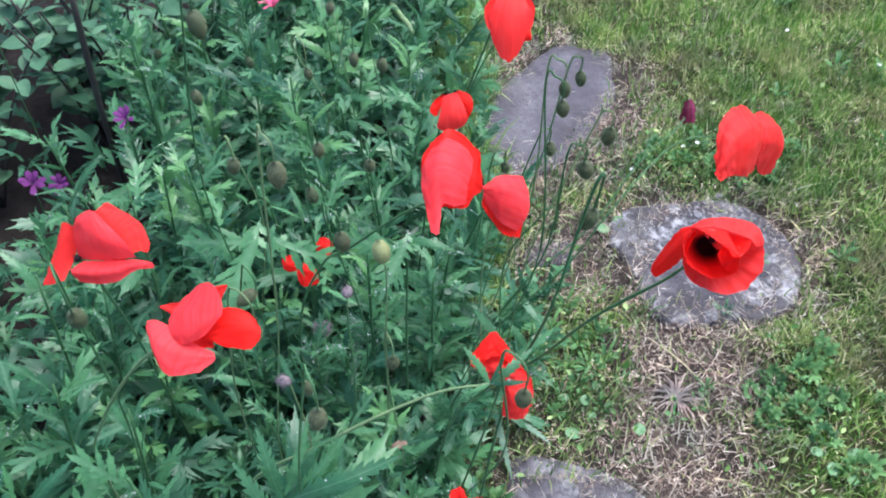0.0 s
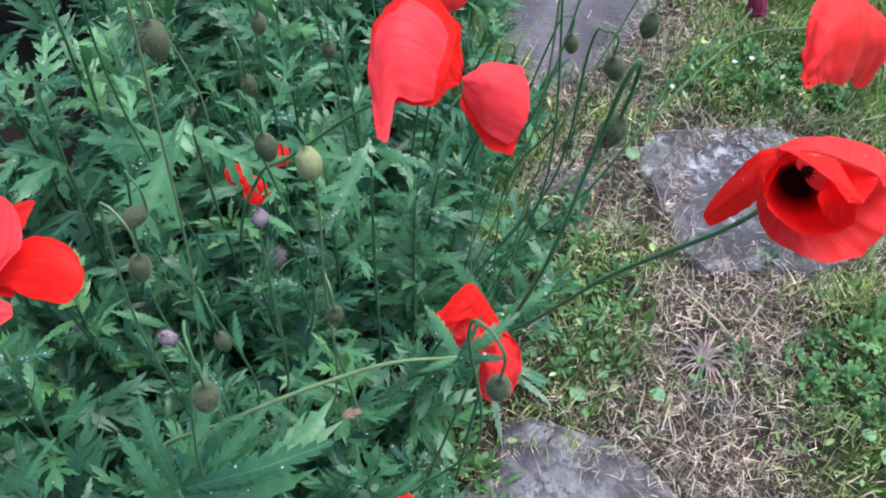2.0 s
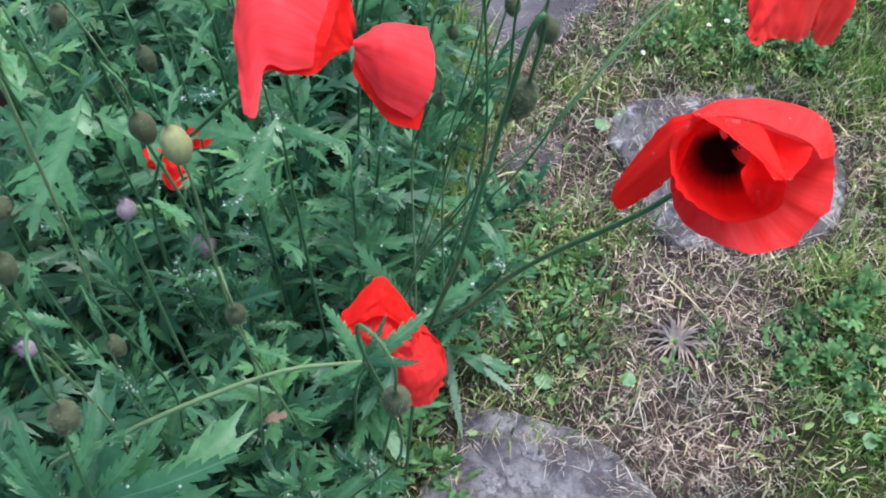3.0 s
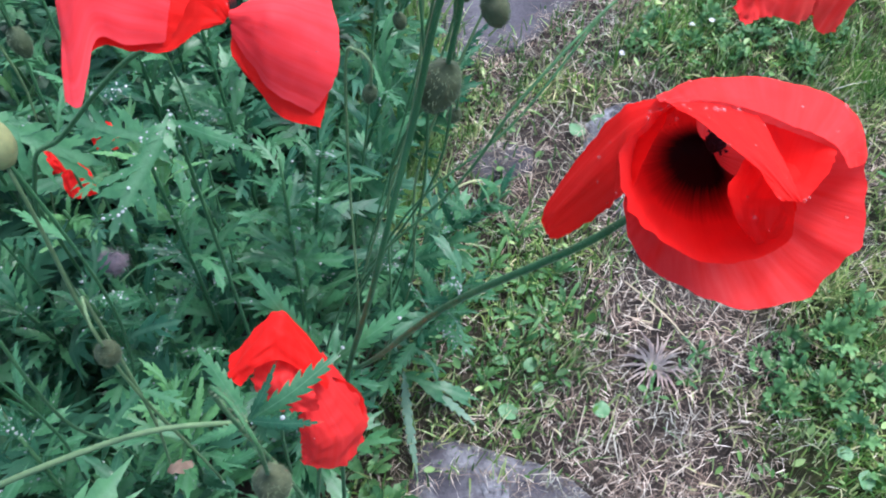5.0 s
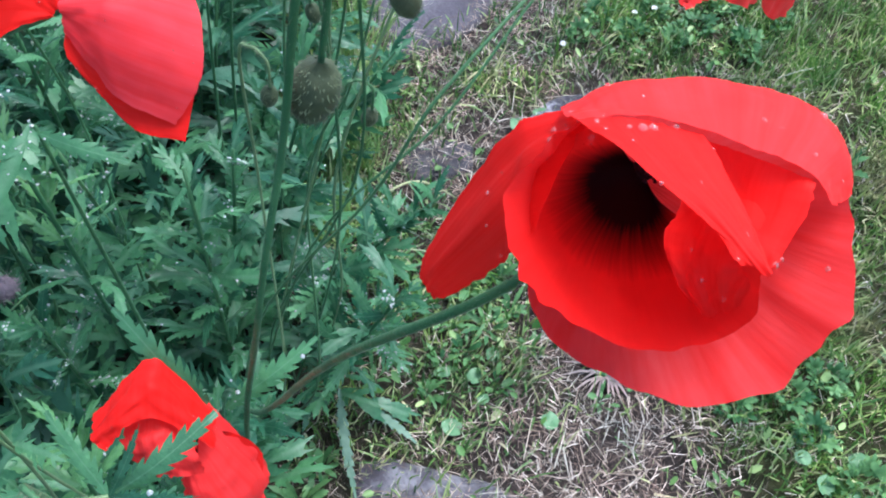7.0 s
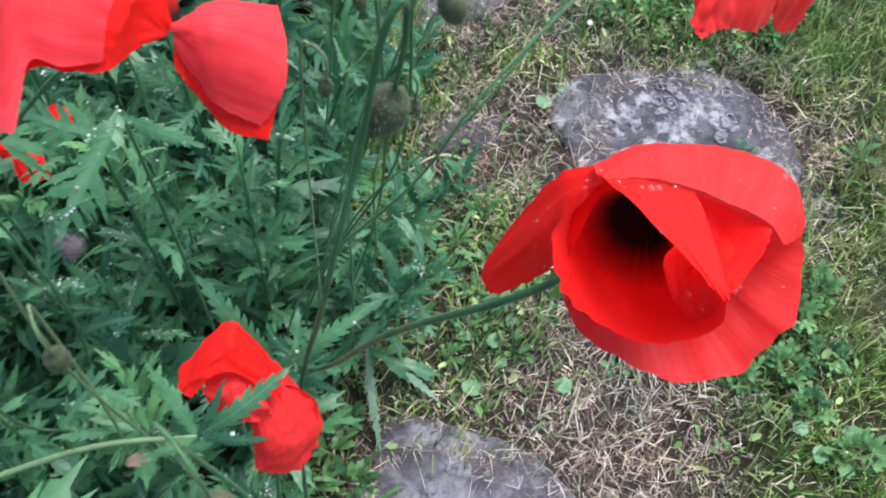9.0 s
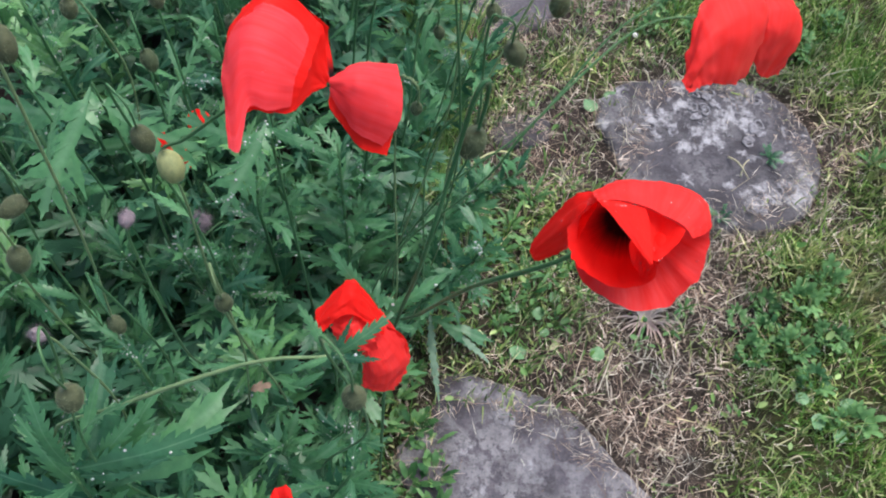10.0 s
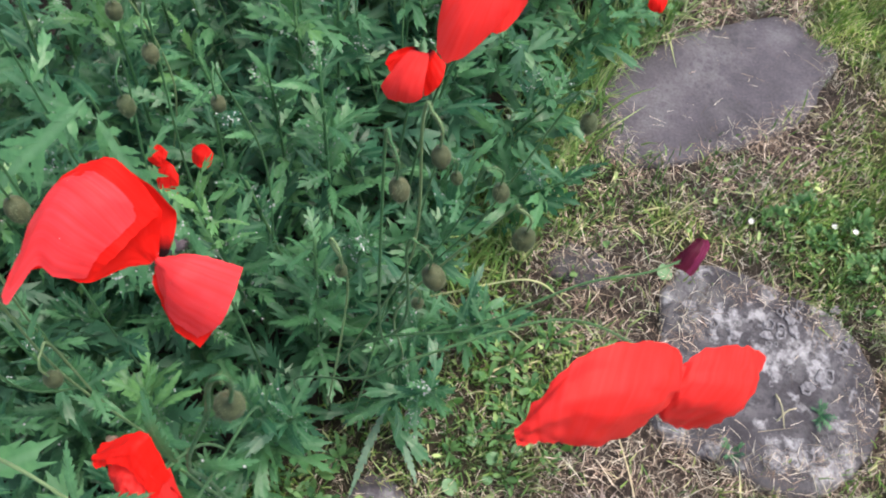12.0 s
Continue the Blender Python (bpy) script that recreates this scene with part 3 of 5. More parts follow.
def bowl_mesh(foot, centre, rx, ry, rim_at, mat, seed, q=0.62, square=2.2, nu=56, nv=22):
    """A broad cupped petal round part of a flower's mouth, in millimetres; rim_at: angle, reach and height along its rim."""
    angles, reaches, heights = zip(*rim_at)
    a0, a1 = angles[0], angles[-1]
    foot, centre = Vector(foot), Vector(centre)
    rnd = random.Random(seed)
    ph = [rnd.uniform(0, 6.3) for _ in range(5)]
    verts, faces, uvs = [], [], []
    for i in range(nv + 1):
        for k in range(nu + 1):
            f = k / nu
            a = radians(a0 + (a1 - a0) * f)
            e = 2 * f - 1
            s = i / nv * (1 - 0.16 * abs(e) ** 7 + 0.010 * math.sin(11 * e + 2 * math.sin(4 * e) + ph[0]) + 0.008 * math.sin(31 * e + 2 * math.sin(9 * e) + ph[1]) + 0.007 * math.sin(63 * e + ph[2]))
            r = (abs(math.cos(a)) ** square + abs(math.sin(a)) ** square) ** (-1 / square)
            r *= float(np.interp(math.degrees(a), angles, reaches))
            rim = centre + Vector((rx * r * math.cos(a), ry * r * math.sin(a), float(np.interp(math.degrees(a), angles, heights))))
            flat = foot.lerp(rim, s ** q)
            flat.z = foot.z + (rim.z - foot.z) * s ** 1.25
            out = Vector((math.cos(a), math.sin(a), 0.4))
            flat += out * s * (0.25 * math.sin(9 * e + ph[2] + 2 * s) + 0.12 * math.sin(41 * e + ph[3]) * s + 1.6 * noise.noise((e * 4, s * 2.5, seed)) + 0.5 * noise.noise((e * 14, s * 4, seed)) + s ** 4 * (0.30 * math.sin(17 * e + 2 * math.sin(5 * e) + ph[4]) + 0.30 * math.sin(39 * e + 3 * math.sin(7 * e) + ph[0])))
            verts.append(flat * 0.001)
            uvs.append((f * 2.4, s))
    for i in range(nv):
        for k in range(nu):
            b = i * (nu + 1) + k
            faces.append((b, b + 1, b + nu + 2, b + nu + 1))
    return mesh_of("petal", verts, faces, mat, uvs=uvs)


def sheet_mesh(rows, mat, seed, steps=9, crinkle=1.0, along=False, crush=0.0):
    """A thin petal spread smoothly over a few rows of places, in millimetres."""
    rows = [curve_points(r, steps) for r in rows]
    lines = [curve_points([r[k] for r in rows], steps) for k in range(len(rows[0]))]
    nu, nv = len(lines), len(lines[0])
    verts, faces, uvs = [], [], []
    for k in range(nu):
        for i in range(nv):
            p = lines[k][i]
            a = lines[min(k + 1, nu - 1)][i] - lines[max(k - 1, 0)][i]
            b = lines[k][min(i + 1, nv - 1)] - lines[k][max(i - 1, 0)]
            up = a.cross(b)
            up = up.normalized() if up.length > 1e-6 else Vector((0, 0, 1))
            u, v = k / (nu - 1), i / (nv - 1)
            lift = 1.6 * noise.noise((u * 2.2 + seed, v * 2.2, seed)) + 0.9 * noise.noise((u * 7 + seed, v * 4.5, 2.0)) + 0.4 * noise.noise((u * 16, v * 6 + seed, 5.0)) + 0.25 * noise.noise((u * 30, v * 26, seed + 3.0))
            if crush:
                # Sharp little folds, as in crumpled paper.
                lift += crush / crinkle * (2.0 * abs(noise.noise((u * 4 + seed, v * 5, 9.0))) + 1.1 * abs(noise.noise((u * 9, v * 10 + seed, 4.0))))
            edge = (0.5 + crush) * noise.noise((u * 14, v * 14, seed)) * (u * v * (1 - u) * (1 - v) < 0.01)
            verts.append((p + up * lift * crinkle + Vector((edge, -edge, 0))) * 0.001)
            uvs.append((v, 0.5 + 0.5 * u) if along else (u, 0.5 + 0.5 * v))
    for k in range(nu - 1):
        for i in range(nv - 1):
            q = k * nv + i
            faces.append((q, q + 1, q + nv + 1, q + nv))
    return mesh_of("petal", verts, faces, mat, uvs=uvs)


def sheet(f, rows, mat=None, crinkle=1.0, along=False, crush=0.0):
    count[0] += 1
    under("petal", sheet_mesh(rows, mat or SCARLET, count[0], 9, crinkle, along, crush), f)


count = [0]


def fan(f, p0, p1, left, right, swell, h0=None, k0=0.3, cup=0, mat=None, fine=1):
    count[0] += 1
    under("petal", petal_mesh(p0, p1, left, right, swell, h0, k0, cup, mat or SCARLET, count[0], 18 * fine, 16 * fine), f)


def flower(at, turn, label, category="flower", name="poppy", group="red poppies"):
    return thing(name, pose(*at, *turn), label, category, group)


def bristle_mesh(line, radius, number, long=0.0026):
    """Fine hairs that stand off a stem all along its line."""
    rnd = random.Random(len(line))
    verts, faces = [], []
    for a, b in zip(line, line[1:]):
        way = (b - a).normalized()
        for _ in range(number):
            out = (way.orthogonal().normalized() @ Matrix.Rotation(rnd.uniform(0, 6.3), 3, way)).normalized()
            foot = a.lerp(b, rnd.random()) + out * radius * 0.9
            k = len(verts)
            verts += [foot - way * 0.00012, foot + way * 0.00012, foot + (out + way * rnd.uniform(-0.3, 0.3)) * long * rnd.uniform(0.6, 1.2)]
            faces.append((k, k + 1, k + 2))
    return mesh_of("hairs", verts, faces, HAIR, False)


def stalk(f, *points, r0=0.0016, r1=0.0011, mat=None):
    """A flower's own stalk, through places in the garden."""
    back_ = f.matrix_world.inverted()
    line = [back_ @ Vector(p) for p in points]
    stem = under("stem", tube_mesh("stem", line, r0, r1, mat or STEM, 7, 7), f)
    under("hairs", bristle_mesh(curve_points(line, 40), r1, 4), stem)


def pod_mesh(length, width, mat, seed=0, ribs=0.03):
    """A closed bud that hangs from its top, down along -z."""
    verts, faces, around, rings = [], [], 12, 9
    for j in range(rings + 1):
        t = j / rings
        r = width / 2 * math.sin(math.pi * (0.06 + 0.94 * t)) ** 0.62 if 0 < j < rings else width * 0.05
        for k in range(around):
            a = 2 * math.pi * k / around
            q = r * (1 + ribs * math.cos(2 * a + seed) + 0.03 * math.sin(5 * a + 7 * t + seed))
            verts.append((q * math.cos(a), q * math.sin(a), -length * t))
    for j in range(rings):
        for k in range(around):
            m = (k + 1) % around
            faces.append((j * around + k, j * around + m, (j + 1) * around + m, (j + 1) * around + k))
    faces += [tuple(range(around)), tuple(rings * around + k for k in range(around))[::-1]]
    return mesh_of("pod", verts, faces, mat)


def hair_mesh(length, width, number, seed, long=0.0022):
    rnd = random.Random(seed)
    verts, faces = [], []
    for _ in range(number):
        t, a = rnd.uniform(0.04, 0.96), rnd.uniform(0, 6.3)
        r = width / 2 * math.sin(math.pi * (0.06 + 0.94 * t)) ** 0.62
        foot = Vector((r * math.cos(a) * 0.97, r * math.sin(a) * 0.97, -length * t))
        out = Vector((math.cos(a), math.sin(a), rnd.uniform(-0.9, 0.2))).normalized()
        cross = out.orthogonal().normalized() * 0.00016
        b = len(verts)
        verts += [foot - cross, foot + cross, foot + out * long * rnd.uniform(0.6, 1.2)]
        faces.append((b, b + 1, b + 2))
    return mesh_of("hairs", verts, faces, HAIR, False)


STAMEN = mesh_of("stamen", [(-0.03, 0, 0), (0.03, 0, 0), (0, 0.05, 0), (-0.02, 0, 0.88), (0.02, 0, 0.88), (0, 0.03, 0.88), (-0.08, -0.05, 0.93), (0.08, -0.05, 0.93), (0, 0.09, 0.93), (0, 0, 1.08)],
                 [(0, 1, 4, 3), (1, 2, 5, 4), (2, 0, 3, 5), (3, 4, 7, 6), (4, 5, 8, 7), (5, 3, 6, 8), (6, 7, 9), (7, 8, 9), (8, 6, 9)], BLACK)


def heart(f, at, size):
    """The dark seed capsule with its ring of stamens, in millimetres."""
    rnd = random.Random(5)
    x, y, z = (v * 0.001 for v in at)
    m = Matrix.Translation((x, y, z)) @ pose(0, 0, 0, 180, 0, 0)
    capsule = under("capsule", pod_mesh(size * 0.001, size * 0.0007, BLACK, 2), f, m)
    for _ in range(34):
        a, r, h = rnd.uniform(0, 360), rnd.uniform(12, 38), rnd.uniform(0.5, 0.95) * size * 0.001
        under("stamen", STAMEN, capsule, m.inverted() @ Matrix.Translation((x, y, z)) @ pose(0, 0, 0, 0, 0, a) @ pose(0, 0, 0, r, 0, 0) @ Matrix.Scale(h, 4))


# The large open poppy that leans out over the stones.
f = flower((0.224, 0.406, 0.743), (33.0, -3.7, -1.1), "wide open scarlet poppy with a black heart and raindrops")
f.scale = (0.94, 0.94, 0.94)
bpy.context.view_layer.update()
under("petal", bowl_mesh((2.0, 14.0, -33), (5.0, -1.0, 0), 31.5, 26.5, [(176, 0.93, -8), (215, 0.96, -3), (245, 0.97, 1), (270, 0.97, 3), (290, 0.90, 6), (308, 0.86, 8), (324, 0.83, 10), (340, 0.84, 5), (356, 0.88, 0), (372, 0.93, -5), (392, 1.02, -6), (416, 1.07, -6), (450, 1.05, -6), (478, 1.02, -4)], CREASED, 31, 0.6, 2.2, 84), f)
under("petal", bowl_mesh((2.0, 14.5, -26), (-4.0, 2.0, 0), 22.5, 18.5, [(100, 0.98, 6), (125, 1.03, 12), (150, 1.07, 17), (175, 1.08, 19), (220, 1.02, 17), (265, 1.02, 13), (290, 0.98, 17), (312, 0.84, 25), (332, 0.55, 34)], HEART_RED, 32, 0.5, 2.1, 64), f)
# The lit band that curls over from the back rim to a crease, then two flaps that fold down to one point.
sheet(f, [[(-16, 22, -3), (-8.5, 26.2, -5), (4, 28, -6), (15, 27.5, -7), (24.5, 25, -7), (32, 19, -7), (35, 10, -7)],
          [(-18, 20.5, 5), (-8, 25, 4), (4, 25.5, 2), (14, 24, 3), (23, 19.5, 4), (28.5, 14, 4), (30.5, 7, 2)],
          [(-16.8, 18, 13), (-7, 18, 13.5), (3.5, 16.2, 11), (10, 14, 12), (15.5, 11.5, 13), (20, 8.6, 13), (23, 5, 11)]], CORAL, 0.7)
sheet(f, [[(-16.8, 18, 13), (-7, 18, 13.6), (3.2, 16, 11)], [(-12.5, 14, 19.5), (-5, 12.5, 20), (4.2, 11.5, 17)], [(-8.6, 8.5, 25.5), (-3, 7.5, 26), (4.4, 6, 23.5)], [(-3, 1.8, 33), (0, 1.5, 33.5), (4, 1, 31)], [(2.0, -5.2, 40), (2.7, -5.2, 40.3), (3.4, -4.6, 39.6)]], RED, 0.4)
sheet(f, [[(2.5, 16.5, 7), (11, 13.4, 8), (20, 8.6, 13)], [(3.5, 9.5, 8), (9.5, 6.5, 7), (17.5, 4.0, 16)], [(3.5, 3, 14), (8, 1.2, 13), (12.4, -0.6, 22)], [(2.8, -3.4, 27), (5, -4.2, 28), (6.6, -4.2, 32)]], RED, 0.5)
sheet(f, [[(3.5, 8.5, 2), (9, 8, 4), (15, 6, 8)], [(0.8, 3.5, 3), (6, 2, 8), (12, 0, 16)], [(-1.5, -0.5, 5), (3.5, -3, 11), (9, -4.5, 20)], [(-0.5, -6.0, 8), (3.5, -8.5, 12), (7, -8.5, 18)], [(2.5, -11, 8), (5, -12.5, 11), (7.5, -12.5, 15)]], RED, 0.8)
# The petal that hangs out to the side.
sheet(f, [[(-9, 22.5, 6), (-17, 14, 5), (-23, 0, 3)], [(-19, 21.6, -2), (-24, 11, 0), (-26, -3, -5)], [(-25.9, 18.5, -6), (-26.5, 8, -4), (-27.2, -4.8, -11)], [(-32.6, 10.7, -14), (-32.5, 1.5, -12), (-31, -8, -20)], [(-39.9, -0.7, -24), (-39, -6, -23), (-36, -11.4, -28)], [(-41.5, -6.3, -28), (-40.8, -9.3, -29), (-38.6, -11.8, -30)]], RED, 0.7)
heart(f, (2.0, 14.5, -24), 8)
stalk(f, (0.03, 0.60, 0.0), (0.075, 0.57, 0.30), (0.124, 0.487, 0.475), (0.165, 0.443, 0.62), (0.204, 0.418, 0.707), f.matrix_world @ Vector((0.002, 0.014, -0.033)))
big_poppy = f

# The drooping poppy whose petals hang in two halves from the stalk's end.
f = flower((0.073, 0.541, 0.658), (35.0, -2.1, 2.7), "drooping red poppy with petals hanging in two halves")
sheet(f, [[(2, 31, 11), (-1, 16, 21), (-6, 0, 25), (-12, -14, 26)], [(-10, 43, 23), (-15, 25, 32), (-20, 3, 36), (-22, -17, 33)], [(-24, 48, 31), (-31, 30, 37), (-34, 5, 39), (-31, -16, 38)], [(-36, 38, 29), (-46, 23, 30), (-45, -2, 33), (-40, -26, 40)]], RED)
sheet(f, [[(-4, 26, 19), (-6, 14, 26), (-10, 0, 30), (-12, -13, 29)], [(-13, 35, 28), (-17, 23, 38), (-21, 3, 42), (-22, -16, 39)],
          [(-24, 39, 35), (-31, 27, 42), (-34, 5, 44), (-31, -15, 43)], [(-33, 36, 34), (-42, 23, 37), (-41, -6, 41), (-35, -37, 46)], [(-36, 33, 33), (-45, 20, 34), (-46, -4, 37), (-41, -36, 45)]])
sheet(f, [[(4, 5, -1), (3, 2, 0), (2, 0, 1)], [(3, 19, 6), (-3, 9, 11), (-5, -6, 12)], [(1, 32, 12), (-6, 14, 20), (-13, -16, 26)], [(-9, 34, 16), (-18, 12, 27), (-24, -16, 34)]], RED)
fan(f, (2.0, 3.0, -3.0), (-16.0, 22.0, -4.0), (-42.0, 10.0, 26.0), (4.0, 34.0, 6.0), (-6.0, 20.0, 6.0), None, 0.15, 4, RED)
sheet(f, [[(5, 5, -1), (21, 15, -6), (40, 16, -22)], [(4, 3, 1), (22, 3, 4), (44, -2, -17)], [(4, 0, 0), (19, -10, 0), (42, -18, -19)], [(4, -4, -3), (16, -22, -10), (33, -32, -22)]], None, 1.2, True)
sheet(f, [[(5, 0, -4), (20, 0, -6), (38, 4, -24)], [(3, -9, -6), (14, -20, -12), (40, -16, -23)], [(8, -18, -12), (20, -33, -20), (35, -37, -26)]], RED, 1.0, True)
stalk(f, (-0.14, 0.66, 0.0), (-0.115, 0.625, 0.34), (-0.077, 0.603, 0.48), (-0.046, 0.594, 0.52), (0.02, 0.567, 0.61), (0.073, 0.543, 0.657))

drooping_poppy = f

# The crumpled poppy low among the leaves.
f = flower((0.1, 0.456, 0.513), (33.5, -2.4, 2.2), "crumpled deep red poppy half behind a toothed leaf")
sheet(f, [[(-29, 15, 14), (-16, 31, 13), (-5, 38, 13), (5, 26, 4), (14, 12, -6)], [(-28, 9, 19), (-16, 20, 23), (-4, 27, 22), (7, 17, 13), (15, 5, 2)], [(-22, 4, 21), (-14, 13, 23), (-4, 16, 21), (8, 8, 14), (16, 0, 6)]], RED, 1.2, False, 0.9)
sheet(f, [[(-17, 17, 12), (-4, 20, 10), (8, 11, 3)], [(-18, 3, 14), (-4, 5, 19), (10, 0, 12)], [(-11, -7, 8), (0, -9, 14), (12, -9, 8)]], CORAL, 1.0, False, 2.2)
sheet(f, [[(11, 17, -5), (22, 2, -12), (31, -16, -28), (28, -32, -32)], [(8, 1, 0), (16, -12, -4), (22, -26, -14), (19, -43, -26)], [(4, -9, 4), (8, -20, 2), (8, -32, -8), (4, -41, -16)], [(0, -13, 0), (0, -22, -4), (0, -30, -10), (-1, -37, -14)]], CORAL, 0.8, True, 1.6)
fan(f, (7.0, 1.0, -8.0), (18.0, -4.0, -4.0), (30.0, -12.0, -26.0), (4.0, -32.0, -18.0), (4.0, -12.0, -6.0), None, 0.3, -4, RED)
stalk(f, (0.04, 0.56, 0.0), (0.06, 0.52, 0.3), (0.10, 0.46, 0.50))

crumpled_poppy = f

# The salmon poppy over the lawn.
f = flower((0.327, 0.644, 0.625), (35.0, -2.1, 2.7), "salmon red poppy with crumpled folded petals over the lawn")
sheet(f, [[(-47, -35, 62), (-50, -40, 63), (-46, -46, 62)], [(-45, -14, 58), (-44, -28, 66), (-37, -41, 55)], [(-38, 8, 52), (-34, -14, 66), (-28, -38, 46)], [(-19, 25, 39), (-13, -4, 55), (-15, -38, 34)], [(2, 28, 12), (7, 2, 29), (1, -31, 8)], [(13, 18, -8), (16, 3, 0), (13, -14, -12)]], CORAL, 1.2, True, 1.3)
sheet(f, [[(-42, -2, 54), (-28, -14, 44), (-30, -36, 48)], [(-17, 22, 36), (-6, -4, 26), (-10, -28, 24)], [(12, 16, -10), (12, 3, -12), (12, -10, -16)]], RED)
sheet(f, [[(13, 18, -8), (16, 4, -2), (13, -10, -14)], [(21, 31, -18), (23, 7, -4), (18, -17, -24)], [(40, 38, -48), (40, 9, -22), (30, -23, -46)], [(55, 38, -70), (57, 10, -48), (44, -23, -62)], [(62, 36, -81), (64, 12, -70), (56, -15, -76)]], CORAL, 1.2, True, 1.3)
sheet(f, [[(12, 14, -12), (12, 2, -16), (12, -8, -18)], [(34, 24, -52), (28, 4, -56), (24, -12, -48)], [(60, 32, -84), (56, 8, -84), (52, -12, -78)]], RED)
stalk(f, (0.04, 0.66, 0.0), (0.10, 0.60, 0.35), (0.172, 0.592, 0.50), (0.204, 0.604, 0.565), (0.266, 0.661, 0.60), (0.315, 0.669, 0.61), f.matrix_world @ Vector((0.015, 0.006, -0.010)), r0=0.0010, r1=0.0007)

# Two poppies on the bed's near side.
f = flower((-0.222, 0.474, 0.660), (39.9, -1.3, 0.1), "soft red poppy with one petal hanging and a dark eye")
sheet(f, [[(-20, 16, 2), (-22, -5, -8), (-28, -26, 0)], [(-26, 19, 2), (-31, -4, 2), (-37, -29, 0)], [(-30.5, 19, -2), (-37, -4, -4), (-47, -30, -6)]], CORAL, 0.7, True)
sheet(f, [[(-20, -9, -8), (-8, -10, -3), (12, -10, 6), (33, -8, 14)], [(-21, 4, -2), (-9, 5, 8), (6, 5, 15), (23, 5, 15)], [(-20, 15, 3), (-11, 17, 9), (-1, 19, 13), (9, 18, 12)], [(-16, 23, 6), (-11, 26, 8), (-6, 28, 9), (-1, 27, 9)]], SCARLET, 0.7)
sheet(f, [[(-8, 22, 2), (8, 8, 5), (24, -7, 6)], [(-2, 29, 0), (16, 17, 3), (32, -3, 4)], [(1, 33, -2), (24, 23, 1), (37, -4, 2)], [(4, 35, -3), (30, 19, 0), (39, 3, 1)]], CORAL, 0.8)
sheet(f, [[(-14, -11, -2), (0, -10.5, -1), (16, -10.5, 3), (32, -10, 6), (43, -12, 8)], [(-20, -18, 6), (-4, -19, 9), (15, -18, 10), (30, -14.5, 9), (44.5, -14.3, 8)], [(-15, -27, 3), (-2, -28.5, 5), (15, -26.8, 6), (29, -18.5, 8), (43.5, -16, 8)]], SCARLET, 0.6)
sheet(f, [[(-20, -6, -12), (-8, -10, -12), (12, -12, -6)], [(-20, 2, -8), (-4, -2, -8), (22, -8, -2)], [(-20, 10, -4), (-2, 6, -4), (26, -2, 0)]], RED, 0.7)
heart(f, (-20, -9, -9), 8)
stalk(f, (-0.28, 0.60, 0.0), (-0.275, 0.57, 0.34), (-0.262, 0.52, 0.55), f.matrix_world @ Vector((-0.020, -0.009, -0.010)))
f = flower((-0.120, 0.376, 0.698), (39.9, -1.3, 0.1), "red poppy with four loose petals on a pale stalk")
sheet(f, [[(-12, -12, 8), (-8.6, -12.4, 9), (0, -9.5, 10), (6.3, -5.7, 10)], [(-18, -5, 8), (-8, -4, 12), (4, 0, 13), (12, 2, 9)], [(-20, 4, 4), (-9, 8, 10), (4, 11, 12), (16.3, 8, 8)], [(-13, 15, 4), (-3, 18, 8), (6, 20, 10), (15.5, 17, 7)], [(-4.8, 23, 4), (0, 27, 7), (7.4, 28.7, 9), (12, 25, 7)]], SCARLET, 0.6)
sheet(f, [[(-18, 4, -3), (-14, 10, -3), (-8, 16, -2)], [(-22, 7, -4), (-20, 11, -4), (-14, 15, -3)], [(-28.8, 11, -4), (-28, 12.5, -4), (-22, 14, -4)]], CORAL, 0.5)
sheet(f, [[(2, 18, -2), (8, 20, -2), (12, 14, -2)], [(9, 25, -1), (12, 24, -1), (14, 18, -1)], [(17.5, 27, 0), (18, 26.2, 0), (17, 24, 0)]], CORAL, 0.4)
sheet(f, [[(-2, -8, -2), (0, -9, -2), (4, -11, 0)], [(6, 4, -2), (8, -4, 0), (8, -11, 2)], [(14.5, 10.5, -2), (20, -1, 3), (16, -14.2, 4)], [(24, 11, -2), (31, -2, 3), (26, -15.5, 5)], [(33, 7, -2), (39, -4, 1), (34.5, -16, 6)], [(37.8, 1, 0), (40.8, -5, 2), (40, -10.5, 4)]], RED, 0.6)
sheet(f, [[(-28.6, 3.5, 4), (-19, -1, 4), (-4, -12, 3), (9, -18.5, 2)], [(-34.4, 2.3, 6), (-26, -8, 12), (-10, -18, 10), (10.3, -21.5, 3)], [(-32, -8, 9), (-27, -17, 14), (-13, -25, 13), (9.6, -24.4, 4)], [(-29.3, -16, 10), (-22.5, -28.7, 13), (-15, -32.6, 13), (1, -31.2, 9)]], SCARLET, 0.6)
sheet(f, [[(-20, 0, -6), (-6, 4, -8), (8, 2, -6)], [(-18, -8, -4), (-4, -8, -8), (8, -8, -4)], [(-12, -16, 0), (0, -16, -2), (8, -16, -2)]], RED, 0.6)
stalk(f, (-0.31, 0.46, 0.0), (-0.29, 0.43, 0.36), (-0.248, 0.408, 0.50), (-0.179, 0.390, 0.63), f.matrix_world @ Vector((-0.006, -0.009, -0.008)), mat=PALE)

